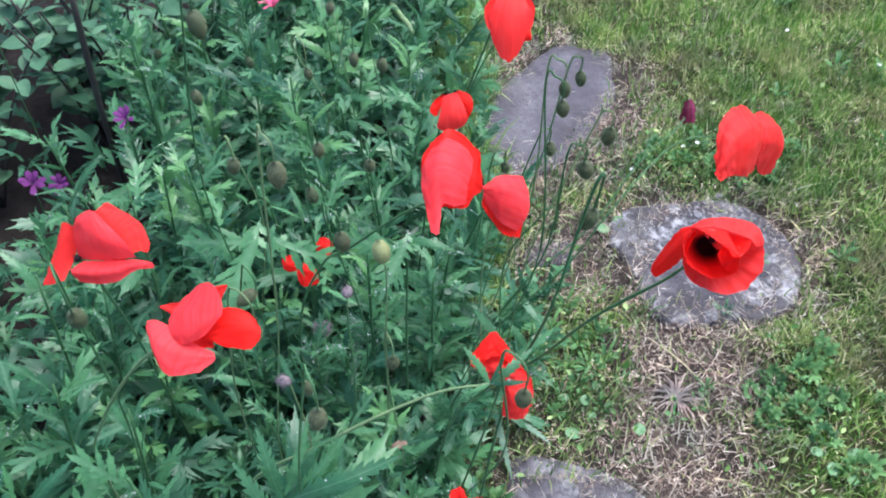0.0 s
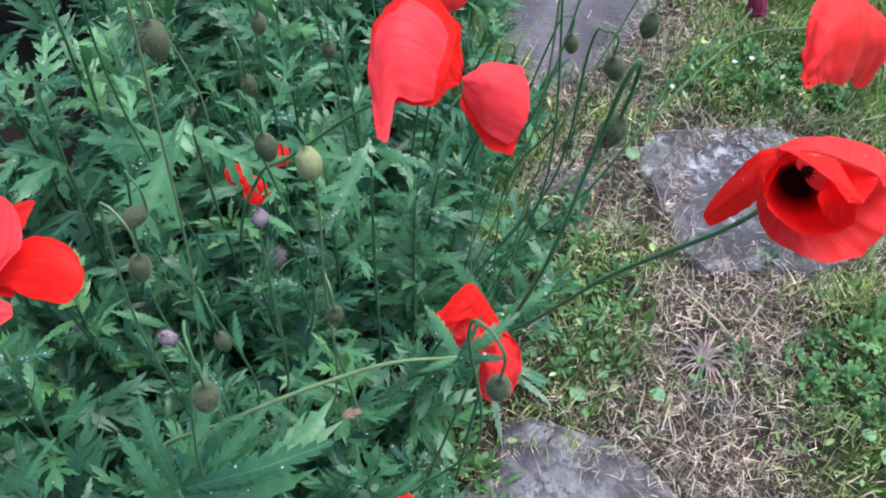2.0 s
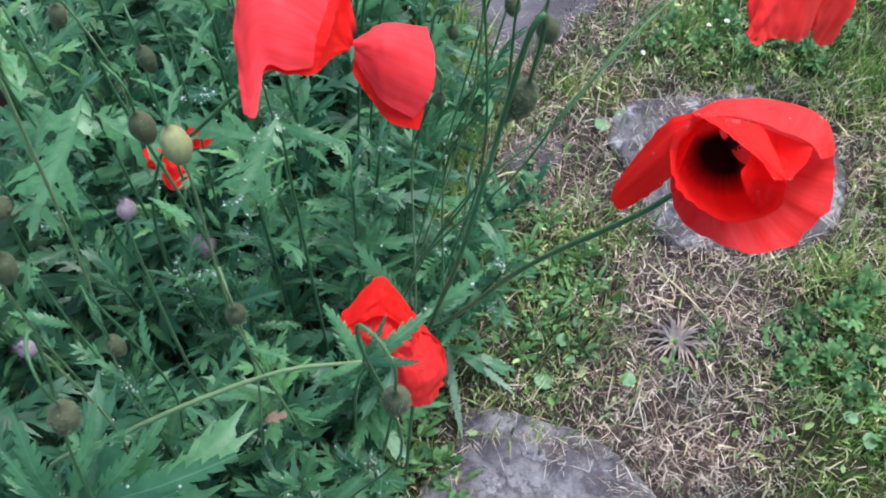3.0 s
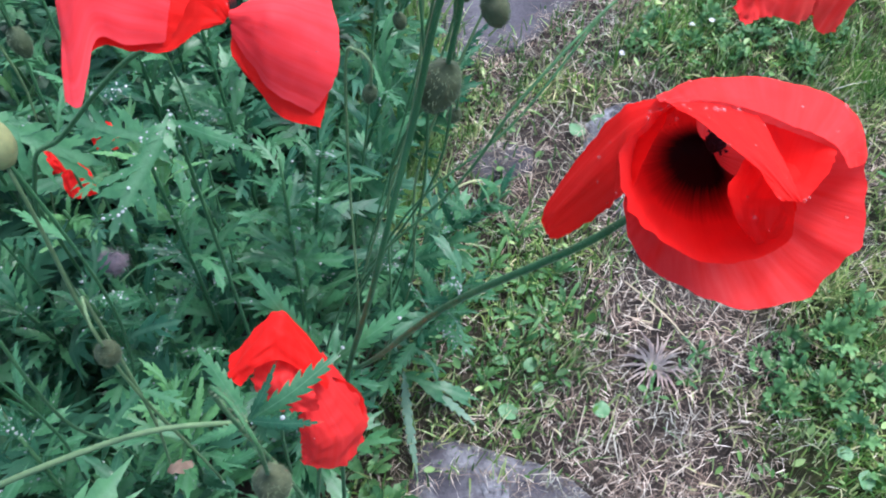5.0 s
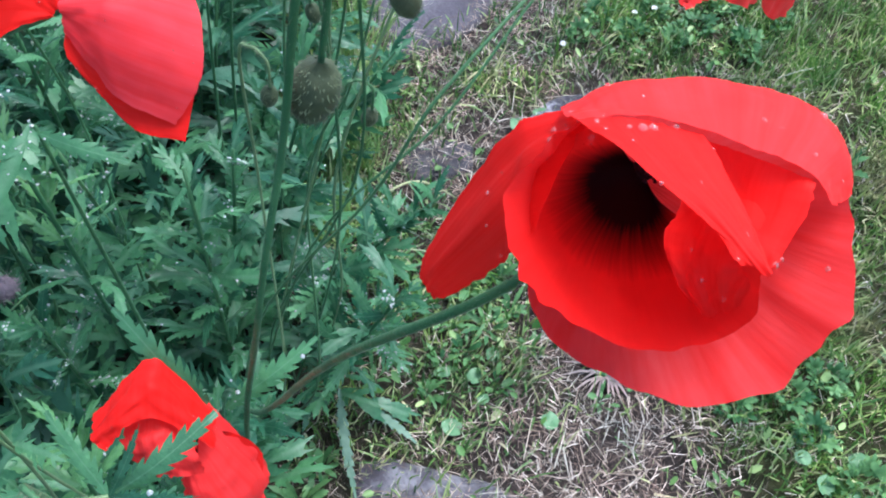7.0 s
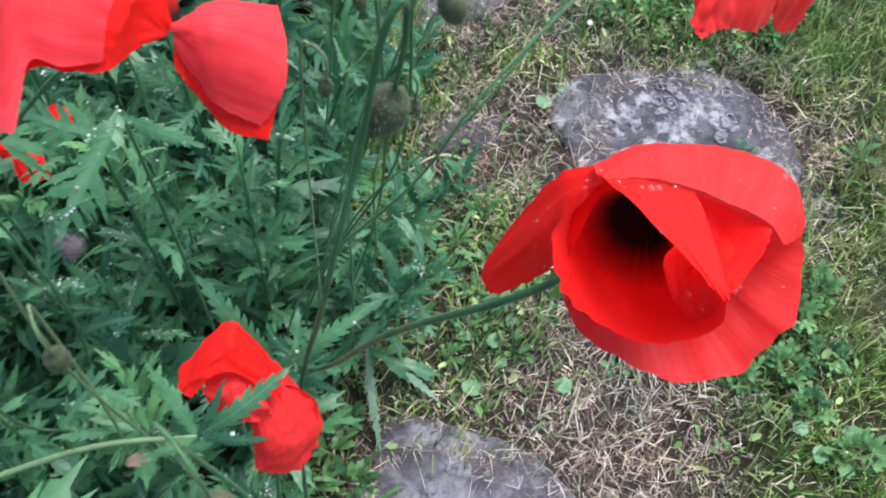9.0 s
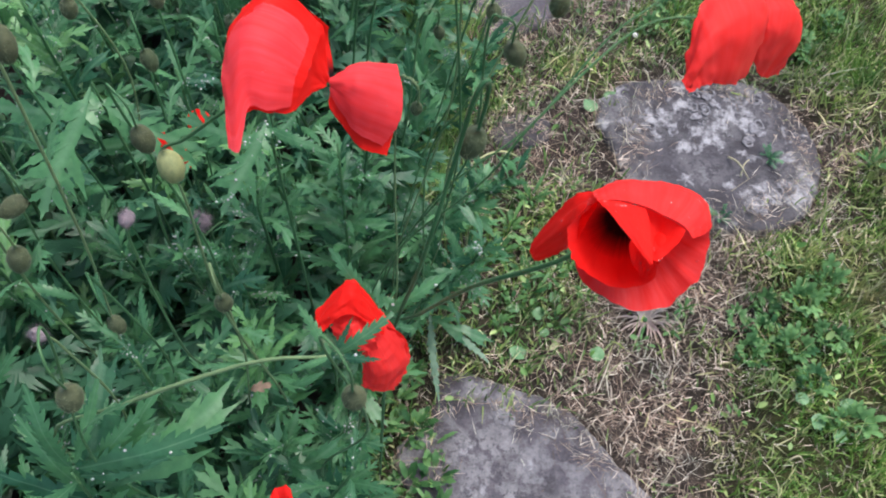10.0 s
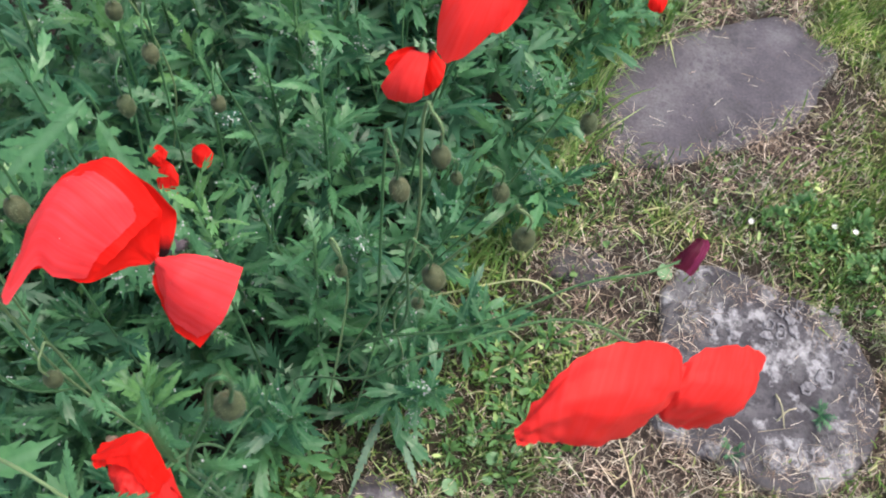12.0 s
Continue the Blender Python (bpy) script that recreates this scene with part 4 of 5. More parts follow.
# Poppies farther along the bed's edge.
f = flower((0.114, 0.811, 0.634), (39.9, -1.3, 0.1), "hanging red poppy with a pointed petal")
fan(f, (1.5, 38.0, -4.0), (-0.1, 7.5, 16.0), (-25.7, 6.1, 4.0), (25.1, 6.1, 4.0), (-2.4, -46.3, 0.0), None, 0.3, -5, CORAL, 2)
fan(f, (1.7, 37.4, -6.0), (13.4, 18.9, -4.0), (-1.2, -9.9, -8.0), (28.7, 14.0, -8.0), (4.7, -11.9, 0.0), None, 0.3, 3, CORAL)
fan(f, (0.6, 38.0, -8.0), (-9.8, 21.7, -14.0), (-27.9, 15.1, -12.0), (-0.9, -8.9, -12.0), (-3.6, -10.7, 0.0), None, 0.3, 3, CORAL)
stalk(f, (0.02, 0.90, 0.0), (0.05, 0.88, 0.35), (0.10, 0.85, 0.60), (0.116, 0.842, 0.66), f.matrix_world @ Vector((0.001, 0.038, -0.005)))
f = flower((0.056, 0.831, 0.493), (39.9, -1.3, 0.1), "small bright red poppy nodding at the bed's edge")
fan(f, (-0.7, 20.1, 0.0), (3.2, -3.5, 14.0), (-17.4, -23.3, 4.0), (21.3, -12.6, 4.0), (1.3, -5.4, 0.0), None, 0.4, -5, CORAL)
fan(f, (-3.3, 20.8, -4.0), (-15.4, 12.1, 0.0), (-25.5, 3.0, -2.0), (-16.1, -7.7, -2.0), (-1.3, -1.3, 0.0), None, 0.3, 3, RED)
fan(f, (3.4, 21.2, -6.0), (16.1, 11.1, -2.0), (24.3, 19.5, -4.0), (18.9, -12.8, -4.0), (4.0, 0.0, 0.0), None, 0.3, 3, RED)
stalk(f, (0.01, 0.87, 0.0), (0.03, 0.87, 0.3), (0.05, 0.855, 0.49), f.matrix_world @ Vector((-0.0007, 0.020, -0.002)))
f = flower((0.322, 0.79, 0.531), (35.0, -2.1, 2.7), "withered dark purple poppy closed on its stalk")
sheet(f, [[(-2, 14, 0), (2, 16, 3), (5, 15.5, 2)], [(-6, 3, 3), (-2, 4, 7), (4, 4, 6)], [(-11, -11, 3), (-4, -11, 6), (3, -11, 5)]], FADED, 0.8)
sheet(f, [[(3, 16, 3), (6, 16.5, 2), (8, 14, -1)], [(3, 4, 6), (7, 4, 5), (9, 3, 0)], [(2, -11, 5), (6, -12, 5), (8, -11, 0)]], MAGENTA, 0.8)
sheet(f, [[(-2, 14, -2), (3, 15, -4), (7, 14, -3)], [(-6, 2, -3), (0, 2, -6), (8, 2, -3)], [(-10, -10, -1), (-2, -10, -5), (7, -10, -2)]], FADED, 0.8)
stalk(f, (0.05, 0.70, 0.0), (0.13, 0.66, 0.35), (0.209, 0.684, 0.45), (0.265, 0.735, 0.51), (0.302, 0.763, 0.528), (0.323, 0.79, 0.533), r0=0.0010, r1=0.0007)
f = flower((-0.115, 0.706, 0.347), (35.0, -2.1, 2.7), "torn red poppy petals deep among the leaves")
sheet(f, [[(12, 30, 10), (22, 35, 14), (32, 31, 12)], [(10, 22, 10), (22, 24, 16), (34, 22, 12)], [(14, 14, 8), (24, 13, 12), (31, 14, 10)]], RED)
sheet(f, [[(-28, 10, 14), (-18, 15, 18), (-8, 12, 16)], [(-26, 0, 16), (-16, 4, 20), (-6, 3, 18)], [(-18, -6, 14), (-10, -4, 16), (-2, -3, 14)]], RED, 1.8)
sheet(f, [[(-8, 4, 14), (2, 4, 18), (10, -2, 16)], [(-10, -8, 16), (2, -8, 21), (16, -10, 18)], [(-6, -22, 14), (4, -24, 16), (17, -20, 14)]], RED, 1.8)
stalk(f, (-0.13, 0.72, 0.0), (-0.12, 0.72, 0.2), (-0.112, 0.712, 0.345))

f = flower((0.174, 1.151, 0.372), (25.8, -4.9, 32.4), "distant red poppy at the bed's far edge")
fan(f, (0.0, 20.0, 0.0), (-2.4, -1.7, 10.0), (-12.2, -7.9, 0.0), (10.4, -4.9, 0.0), (0.0, -7.0, 0.0), None, 0.4, -4, RED)
fan(f, (0.0, 20.0, -2.0), (6.0, 12.0, 2.0), (18.0, 20.0, -2.0), (14.0, 2.0, -2.0), (4.0, 0.0, 0.0), None, 0.4, 4, RED)
fan(f, (0.0, 20.0, -2.0), (-6.0, 12.0, 2.0), (-18.0, 18.0, -2.0), (-14.0, 0.0, -2.0), (-4.0, 0.0, 0.0), None, 0.4, 4, RED)
stalk(f, (0.06, 1.16, 0.0), (0.10, 1.17, 0.25), (0.16, 1.17, 0.39), f.matrix_world @ Vector((0.0, 0.020, -0.001)))
f = flower((0.062, 0.353, 0.478), (39.9, -1.3, 0.1), "small red poppy opening at the bed's near edge")
fan(f, (0.0, -20.8, 0.0), (-0.1, 0.6, 10.0), (-9.2, 2.3, 0.0), (6.9, 0.0, 0.0), (0.0, 10.2, 0.0), None, 0.5, -4, RED)
fan(f, (0.0, -22.0, -4.0), (13.9, -9.2, 0.0), (7.0, -0.6, -2.0), (23.2, -7.5, -2.0), (4.6, 3.7, 0.0), None, 0.5, 3, RED)
stalk(f, (0.04, 0.40, 0.0), (0.055, 0.36, 0.28), (0.062, 0.343, 0.445), f.matrix_world @ Vector((0.0, -0.020, -0.002)))


# ---- buds ----
POD = pod_mesh(0.0225, 0.0130, BUD, 1)
POD_HAIR = hair_mesh(0.0225, 0.0130, 420, 3, 0.0013)
RIPE = pod_mesh(0.024, 0.0155, YELLOW, 2)
ROUND = pod_mesh(0.013, 0.0115, MAUVE, 4, 0.12)
ROUND_HAIR = hair_mesh(0.013, 0.0115, 380, 6, 0.0040)
ROUND_HAIR.materials[0] = MAUVE


def poppy_bud(at, size, foot, seed, pod=POD, label="nodding hairy green poppy bud on a curved stalk", up=None, tilt=0.0, hook=0.012, line=None):
    """A bud whose top hangs from its stalk's hooked end, or that stands up on it."""
    rnd = random.Random(seed)
    at, foot = Vector(at), Vector(foot)
    turn = rnd.uniform(0, 360)
    stand = up is not None
    b = thing("poppy_bud", Matrix.Translation(at) @ pose(0, 0, 0, (180 if stand else 0) + rnd.uniform(-14, 14), tilt + rnd.uniform(-14, 14), turn), label, "bud", "poppy buds")
    half = 0.010 * size
    m = Matrix.Translation((0, 0, half)) @ Matrix.Scale(size, 4)
    shell = under("pod", pod, b, m)
    if pod == POD:
        under("hairs", POD_HAIR, shell)
    elif pod == ROUND:
        under("hairs", ROUND_HAIR, shell)
    top = b.matrix_world @ Vector((0, 0, half * 0.96))
    inv = b.matrix_world.inverted()
    low = foot.lerp(at, 0.30) + Vector((rnd.uniform(-0.03, 0.03), rnd.uniform(-0.03, 0.03), 0.02))
    mid = foot.lerp(at, 0.62) + Vector((rnd.uniform(-0.03, 0.03), rnd.uniform(-0.03, 0.03), 0.06))
    thick = 1.0
    if line:
        line, thick = [foot, *(Vector(p) for p in line), top], 1.45
    elif stand:
        line = [foot, low, mid, top - (at - top).normalized() * 0.02, top]
    else:
        away = Vector(((foot - at).x, (foot - at).y, 0))
        away = away.normalized() if away.length > 1e-3 else Vector((-1, 0, 0))
        line = [foot, low, mid, top + away * hook * 1.5 + Vector((0, 0, hook * 0.5)), top + away * hook * 0.8 + Vector((0, 0, hook * 1.9)), top + Vector((0, 0, hook * 1.5)), top]
    stem = under("stem", tube_mesh("stem", [inv @ p for p in line], 0.0011 * thick, 0.0008 * thick, STEM if seed % 3 else PALE, 6, 7), b)
    if at.x > 0.1 or thick > 1:
        under("hairs", bristle_mesh(curve_points([inv @ p for p in line[1:]], 30), 0.0009 * thick, 3, 0.0020), stem)
    if at.x < 0.1:
        # Small leaves stand along the stalk of a bud inside the bed.
        spots = curve_points(line, 10)
        for k in range(3):
            grow_leaf(b, spots[int(len(spots) * (0.22 + 0.08 * k))], turn + 137.5 * k, rnd.uniform(15, 50), rnd.uniform(0.028, 0.048), rnd.uniform(-35, 35), rnd=rnd)
    return b


poppy_bud((0.159, 0.502, 0.672), 1.15, (0.095, 0.50, 0.0), 1, line=[(0.112, 0.488, 0.40), (0.136, 0.476, 0.58), (0.150, 0.493, 0.66), (0.157, 0.498, 0.71), (0.163, 0.502, 0.722), (0.164, 0.504, 0.705)])
poppy_bud((0.186, 0.653, 0.576), 1.2, (0.08, 0.66, 0.0), 2)
poppy_bud((0.219, 0.716, 0.564), 1.2, (0.10, 0.70, 0.0), 3)
poppy_bud((0.173, 0.788, 0.476), 1.05, (0.09, 0.75, 0.0), 4)
poppy_bud((0.154, 0.656, 0.652), 0.95, (0.085, 0.70, 0.0), 5)
poppy_bud((0.160, 0.692, 0.645), 0.92, (0.09, 0.72, 0.0), 6)
poppy_bud((0.207, 0.848, 0.532), 1.05, (0.10, 0.80, 0.0), 7)
poppy_bud((0.125, 0.807, 0.425), 0.85, (0.08, 0.79, 0.0), 29)
poppy_bud((0.169, 0.672, 0.470), 0.75, (0.09, 0.68, 0.0), 8)
poppy_bud((0.118, 0.646, 0.513), 0.72, (0.06, 0.68, 0.0), 9)
poppy_bud((0.108, 0.385, 0.592), 1.05, (0.05, 0.45, 0.0), 10, hook=0.018)
poppy_bud((-0.089, 0.663, 0.522), 1.0, (-0.11, 0.70, 0.0), 11)
poppy_bud((-0.087, 0.521, 0.696), 1.2, (-0.13, 0.56, 0.0), 12)
poppy_bud((-0.053, 0.379, 0.566), 1.15, (-0.08, 0.43, 0.0), 13, hook=0.018)
poppy_bud((-0.127, 0.503, 0.559), 1.0, (-0.17, 0.54, 0.0), 14, tilt=60)
poppy_bud((-0.118, 0.471, 0.549), 1.1, (-0.16, 0.50, 0.0), 15, hook=0.02)
poppy_bud((-0.082, 0.693, 0.558), 0.95, (-0.10, 0.72, 0.0), 16)
poppy_bud((-0.080, 0.469, 0.462), 0.9, (-0.10, 0.50, 0.0), 17, hook=0.018)
poppy_bud((0.001, 0.478, 0.495), 0.95, (-0.02, 0.52, 0.0), 18)
poppy_bud((-0.044, 0.539, 0.595), 1.1, (-0.08, 0.57, 0.0), 19)
poppy_bud((-0.031, 0.700, 0.530), 0.9, (-0.05, 0.73, 0.0), 20)
poppy_bud((-0.190, 0.748, 0.478), 1.1, (-0.20, 0.77, 0.0), 21)
poppy_bud((-0.155, 0.621, 0.763), 1.15, (-0.20, 0.68, 0.0), 22)
poppy_bud((-0.226, 0.412, 0.652), 1.1, (-0.26, 0.47, 0.0), 23, hook=0.018)
poppy_bud((-0.006, 0.493, 0.635), 1.0, (-0.03, 0.54, 0.0), 24, RIPE, "pale yellow-green ripe poppy bud standing upright", up=True)
poppy_bud((-0.034, 0.475, 0.610), 0.85, (-0.06, 0.52, 0.0), 25, ROUND, "small mauve seed head among the leaves", up=True)
poppy_bud((-0.097, 0.661, 0.290), 1.6, (-0.10, 0.68, 0.0), 26, ROUND, "dusty pink seed head deep among the leaves", up=True)
poppy_bud((-0.086, 0.417, 0.562), 0.9, (-0.11, 0.45, 0.0), 27, ROUND, "small mauve seed head among the leaves", up=True)


poppy_bud((-0.071, 0.98, 0.45), 1.0, (-0.09, 1.02, 0.0), 31, hook=0.022)
poppy_bud((-0.033, 0.969, 0.45), 1.1, (-0.05, 1.0, 0.0), 32, hook=0.022)
poppy_bud((-0.128, 0.948, 0.45), 0.9, (-0.15, 0.98, 0.0), 33, hook=0.022)
poppy_bud((-0.264, 0.897, 0.45), 1.1, (-0.28, 0.92, 0.0), 34)
poppy_bud((-0.208, 0.969, 0.45), 0.85, (-0.22, 1.0, 0.0), 35, hook=0.018)
poppy_bud((-0.110, 1.08, 0.46), 0.95, (-0.12, 1.12, 0.0), 36, hook=0.018)
poppy_bud((-0.345, 1.02, 0.42), 0.9, (-0.36, 1.05, 0.0), 37, hook=0.018)


# ---- behind the poppies: shrub, stake, purple and pink flowers ----
def oval_leaf(length, width, seed):
    verts, faces, n_ = [], [], 8
    for i in range(n_ + 1):
        t = i / n_
        w = width / 2 * math.sin(math.pi * t ** 0.85) ** 0.8 if 0 < i < n_ else 0.0004
        for a in (-1, -0.5, 0, 0.5, 1):
            verts.append((a * w, t * length, 0.2 * abs(a) * w - 0.12 * length * t * t + 0.02 * length * noise.noise((a, t * 3, seed))))
    for i in range(n_):
        for k in range(4):
            b = i * 5 + k
            faces.append((b, b + 1, b + 6, b + 5))
    return mesh_of("leaf", verts, faces, SHRUB)


OVALS = [oval_leaf(0.055, 0.036, 1), oval_leaf(0.048, 0.034, 2), oval_leaf(0.060, 0.038, 3)]


def shrub(x, y, height, seed, stems=7):
    rnd = random.Random(seed)
    s = thing("shrub", pose(x, y, 0), "low garden shrub with smooth oval leaves", "shrub", "shrubs behind the poppies")
    for _ in range(stems):
        bend = Vector((rnd.uniform(-0.16, 0.16), rnd.uniform(-0.16, 0.16), height * rnd.uniform(0.7, 1.1)))
        line = [Vector((0, 0, -0.01)), bend * 0.5 + Vector((0, 0, 0.04)), bend]
        under("stem", tube_mesh("stem", line, 0.003, 0.0015, WOOD, 6, 4), s)
        turn = rnd.uniform(0, 360)
        pts = curve_points(line, 8)
        for i in range(10):
            q = pts[min(3 + int(i * 1.1), len(pts) - 1)]
            turn += 137.5
            m = Matrix.Translation(q) @ pose(0, 0, 0, 0, 0, turn) @ pose(0, 0, 0, rnd.uniform(-5, 35), rnd.uniform(-20, 20), 0)
            under("leaf", rnd.choice(OVALS), s, m @ Matrix.Scale(rnd.uniform(0.55, 1.05), 4))
    return s


for k, (x, y, h) in enumerate(((-0.58, 1.27, 0.36), (-0.74, 1.12, 0.34), (-0.66, 1.42, 0.38), (-0.86, 1.34, 0.36), (-0.44, 1.46, 0.34), (-0.98, 1.10, 0.3), (-0.52, 1.32, 0.40), (-0.80, 1.24, 0.32), (-0.62, 1.58, 0.4), (-0.90, 1.6, 0.4))):
    shrub(x, y, h, 40 + k)
stake = new("garden_stake", tube_mesh("garden_stake", [(-0.505, 1.115, -0.05), (-0.472, 1.06, 0.25), (-0.43, 1.01, 0.54)], 0.005, 0.0045, WOOD, 8, 5))
tagged(stake, "thin weathered brown stake leaning in the bed", "stake")


def blossom(at, size, mat, seed, label, name, petals=7):
    rnd = random.Random(seed)
    b = thing(name, pose(*at, rnd.uniform(-25, 25), rnd.uniform(-25, 25), rnd.uniform(0, 360)), label, "flower", name + "s")
    for k in range(petals):
        a, tilt = 360 * k / petals + rnd.uniform(-12, 12), rnd.uniform(10, 55)
        me = petal_mesh((0, 0, 0), (0, size * 0.5, size * 0.2), (-size * 0.3, size, 0), (size * 0.3, size, 0), (0, size * 0.2, 0), None, 0.2, 1.0, mat, seed + k, 6, 5)
        under("petal", me, b, pose(0, 0, 0, 0, 0, a) @ pose(0, 0, 0, tilt, 0, 0))
    inv = b.matrix_world.inverted()
    foot = Vector((at[0] - 0.02, at[1] + 0.03, 0))
    under("stem", tube_mesh("stem", [inv @ foot, inv @ foot.lerp(Vector(at), 0.6) + Vector((0.004, 0, 0)), Vector((0, 0, 0))], 0.0014, 0.001, STEM, 6, 4), b)


blossom((-0.352, 0.875, 0.43), 15, PURPLE, 3, "small purple flower in the shade of the bed", "purple_flower")
blossom((-0.555, 0.945, 0.235), 18, PURPLE, 13, "small purple flower in the shade of the bed", "purple_flower")
blossom((-0.520, 0.955, 0.225), 15, PURPLE, 23, "small purple flower in the shade of the bed", "purple_flower")
blossom((-0.625, 1.13, 0.385), 15, PURPLE, 33, "small purple flower in the shade of the bed", "purple_flower")
blossom((-0.192, 1.10, 0.445), 20, PINK, 43, "pink flower with ruffled petals behind the poppies", "pink_flower")


# ---- what grows on and lies over the turf ----
def scatter(number, seed, x0, x1, y0, y1, weight):
    g = np.random.default_rng(seed)
    x, y = g.uniform(x0, x1, number), g.uniform(y0, y1, number)
    keep = g.uniform(0, 1, number) < weight(x, y)
    return x[keep], y[keep], g


STONES = [(0.22, 1.33, 0.085, 0.10), (0.32, 1.50, 0.09, 0.10), (0.27, 1.415, 0.10, 0.10), (0.522, 1.015, 0.126, 0.112), (0.285, 0.480, 0.115, 0.105), (0.215, 0.545, 0.06, 0.05)]


def off_stone(x, y):
    return 1 - np.clip(blobs(STONES, x, y) * 1.3 - 0.15, 0, 1)


def off_rosette(x, y):
    return np.clip(np.hypot(x - 0.419, y - 0.735) / 0.03 - 0.5, 0.08, 1)


def blades(name, x, y, g, low, high, wide, lean, mat, label, category, flat=0.0, swirl=0.0, tufts=0.0):
    """Many curved blades of grass or straw in one mesh."""
    n_ = len(x)
    z = np.maximum(ground_z(x, y), 0.013 * np.clip(2 * blobs(STONES, x, y), 0, 1) - 0.004)
    a, f = g.uniform(0, 2 * np.pi, n_), g.uniform(0, 2 * np.pi, n_)
    if swirl:
        a = 4 * np.sin(x * 8 + 2 * np.sin(y * 6)) + 3 * np.sin(y * 9 + 1.5 * np.sin(x * 13)) + g.normal(0, swirl, n_)
    h = g.uniform(low, high, n_) * (1 + tufts * np.clip(waves(x * 1.7 + 0.4, y * 1.7), -0.7, 1))
    w = g.uniform(0.6, 1.2, n_) * wide
    t = np.abs(g.normal(0, lean, n_)) + flat
    reach, rise = np.sin(np.clip(t, 0, 1.45)) * h, np.cos(np.clip(t, 0, 1.45)) * h
    dx, dy, sx, sy = np.cos(a), np.sin(a), np.cos(f) * w / 2, np.sin(f) * w / 2
    lift = 0.002 + flat * g.uniform(0.0, 0.008, n_)
    v = np.empty((n_, 5, 3))
    for k, (r_, u_, s_, c_) in enumerate(((0, 0, 1, -1), (0, 0, 1, 1), (0.42, 0.62, 0.8, 1), (0.42, 0.62, 0.8, -1), (1, 1, 0, 1))):
        v[:, k, 0] = x + dx * reach * r_ + sx * s_ * c_
        v[:, k, 1] = y + dy * reach * r_ + sy * s_ * c_
        v[:, k, 2] = z + lift + rise * u_
    base = np.arange(n_)[:, None] * 5
    faces = np.concatenate([base + np.array([0, 1, 2, 3])], 0).tolist() + (base + np.array([3, 2, 4])).tolist()
    return tagged(new(name, mesh_of(name, v.reshape(-1, 3), faces, mat)), label, category, kind="stuff")


def lawn_weight(x, y):
    near = np.clip(2.2 - 1.35 * np.hypot(x - 0.5, y - 1.0), 0, 1)
    return np.clip(lawn_at(x, y) * 0.95 + 0.05 * (x > 0.05), 0, 1) * off_stone(x, y) * near * np.clip(0.62 + 0.5 * waves(x * 0.9, y * 0.9 + 0.3), 0.16, 1) * (1 - 0.55 * strip_at(x, y)) * (1 - 0.35 * blobs(WEEDY, x, y))


x, y, g = scatter(330000, 1, 0.05, 1.7, 0.2, 2.5, lawn_weight)
blades("grass", x, y, g, 0.008, 0.036, 0.0024, 0.85, GRASS, "short wet lawn grass, yellowish green", "grass", 0.1, 2.0, 0.55)


def outer_weight(x, y):
    """The lawn round about, thinning out with distance from the bed."""
    d = np.hypot(x - 0.5, y - 1.0)
    inside = (x > 0.05) & (x < 1.7) & (y > 0.2) & (y < 2.5)
    return lawn_at(x, y) * np.where(inside, np.clip(1.35 * d - 1.2, 0, 1), 1.0) * np.clip(2.4 - 0.55 * d, 0, 1)


x, y, g = scatter(170000, 8, -3.6, 4.6, -3.1, 5.1, outer_weight)
blades("outer_grass", x, y, g, 0.018, 0.055, 0.0056, 0.85, GRASS, "lawn grass growing on all round the flower bed", "grass", 0.1, 2.0, 0.55)
x, y, g = scatter(40000, 5, 0.08, 1.5, 0.2, 2.0, lambda x, y: np.clip(blobs(WEEDY, x, y) + 0.10 * lawn_at(x, y) + 0.4 * strip_at(x, y) + 0.03 * blobs(DRY, x, y) * (y < 0.9), 0, 1) * (x > 0.06) * off_stone(x, y))
blades("weed_blades", x, y, g, 0.012, 0.036, 0.0028, 0.95, WEED, "dark green tufts of narrow weed leaves", "weeds")
x, y, g = scatter(150000, 2, 0.08, 1.0, 0.2, 1.85, lambda x, y: np.clip(blobs(DRY, x, y) + 0.16 + 0.25 * strip_at(x, y), 0, 1) * (x > 0.06) * np.clip(0.70 + 0.55 * waves(x * 1.9 + 1.3, y * 2.1), 0.22, 1) * off_rosette(x, y) * np.clip(off_stone(x, y) + 0.008 + 0.8 * blobs([(0.43, 0.50, 0.07, 0.11), (0.36, 0.580, 0.10, 0.05), (0.40, 1.0, 0.03, 0.08)], x, y), 0, 1))
blades("dry_grass", x, y, g, 0.006, 0.028, 0.0008, 0.35, STRAW, "dry brown grass clippings and thatch", "dry grass", 1.15)


TALL = blade_material("tall_grass_blade", [(0.0, (0.14, 0.30, 0.09)), (0.6, (0.30, 0.48, 0.17)), (1.0, (0.60, 0.68, 0.36))], 0.4, 0.25)
x, y, g = scatter(5200, 31, 0.02, 0.24, 0.90, 1.75, lambda x, y: np.clip(1.2 - np.abs(x - 0.10) / 0.07, 0, 1) * off_stone(x, y))
blades("tall_grass", x, y, g, 0.035, 0.105, 0.0036, 0.7, TALL, "longer fresh green grass along the bed's edge", "grass")
UNDER = leaf_material("undergrowth_leaf", (0.030, 0.120, 0.066), (0.050, 0.150, 0.080), 0.5, 0.2, 14.0, False, 0.2)


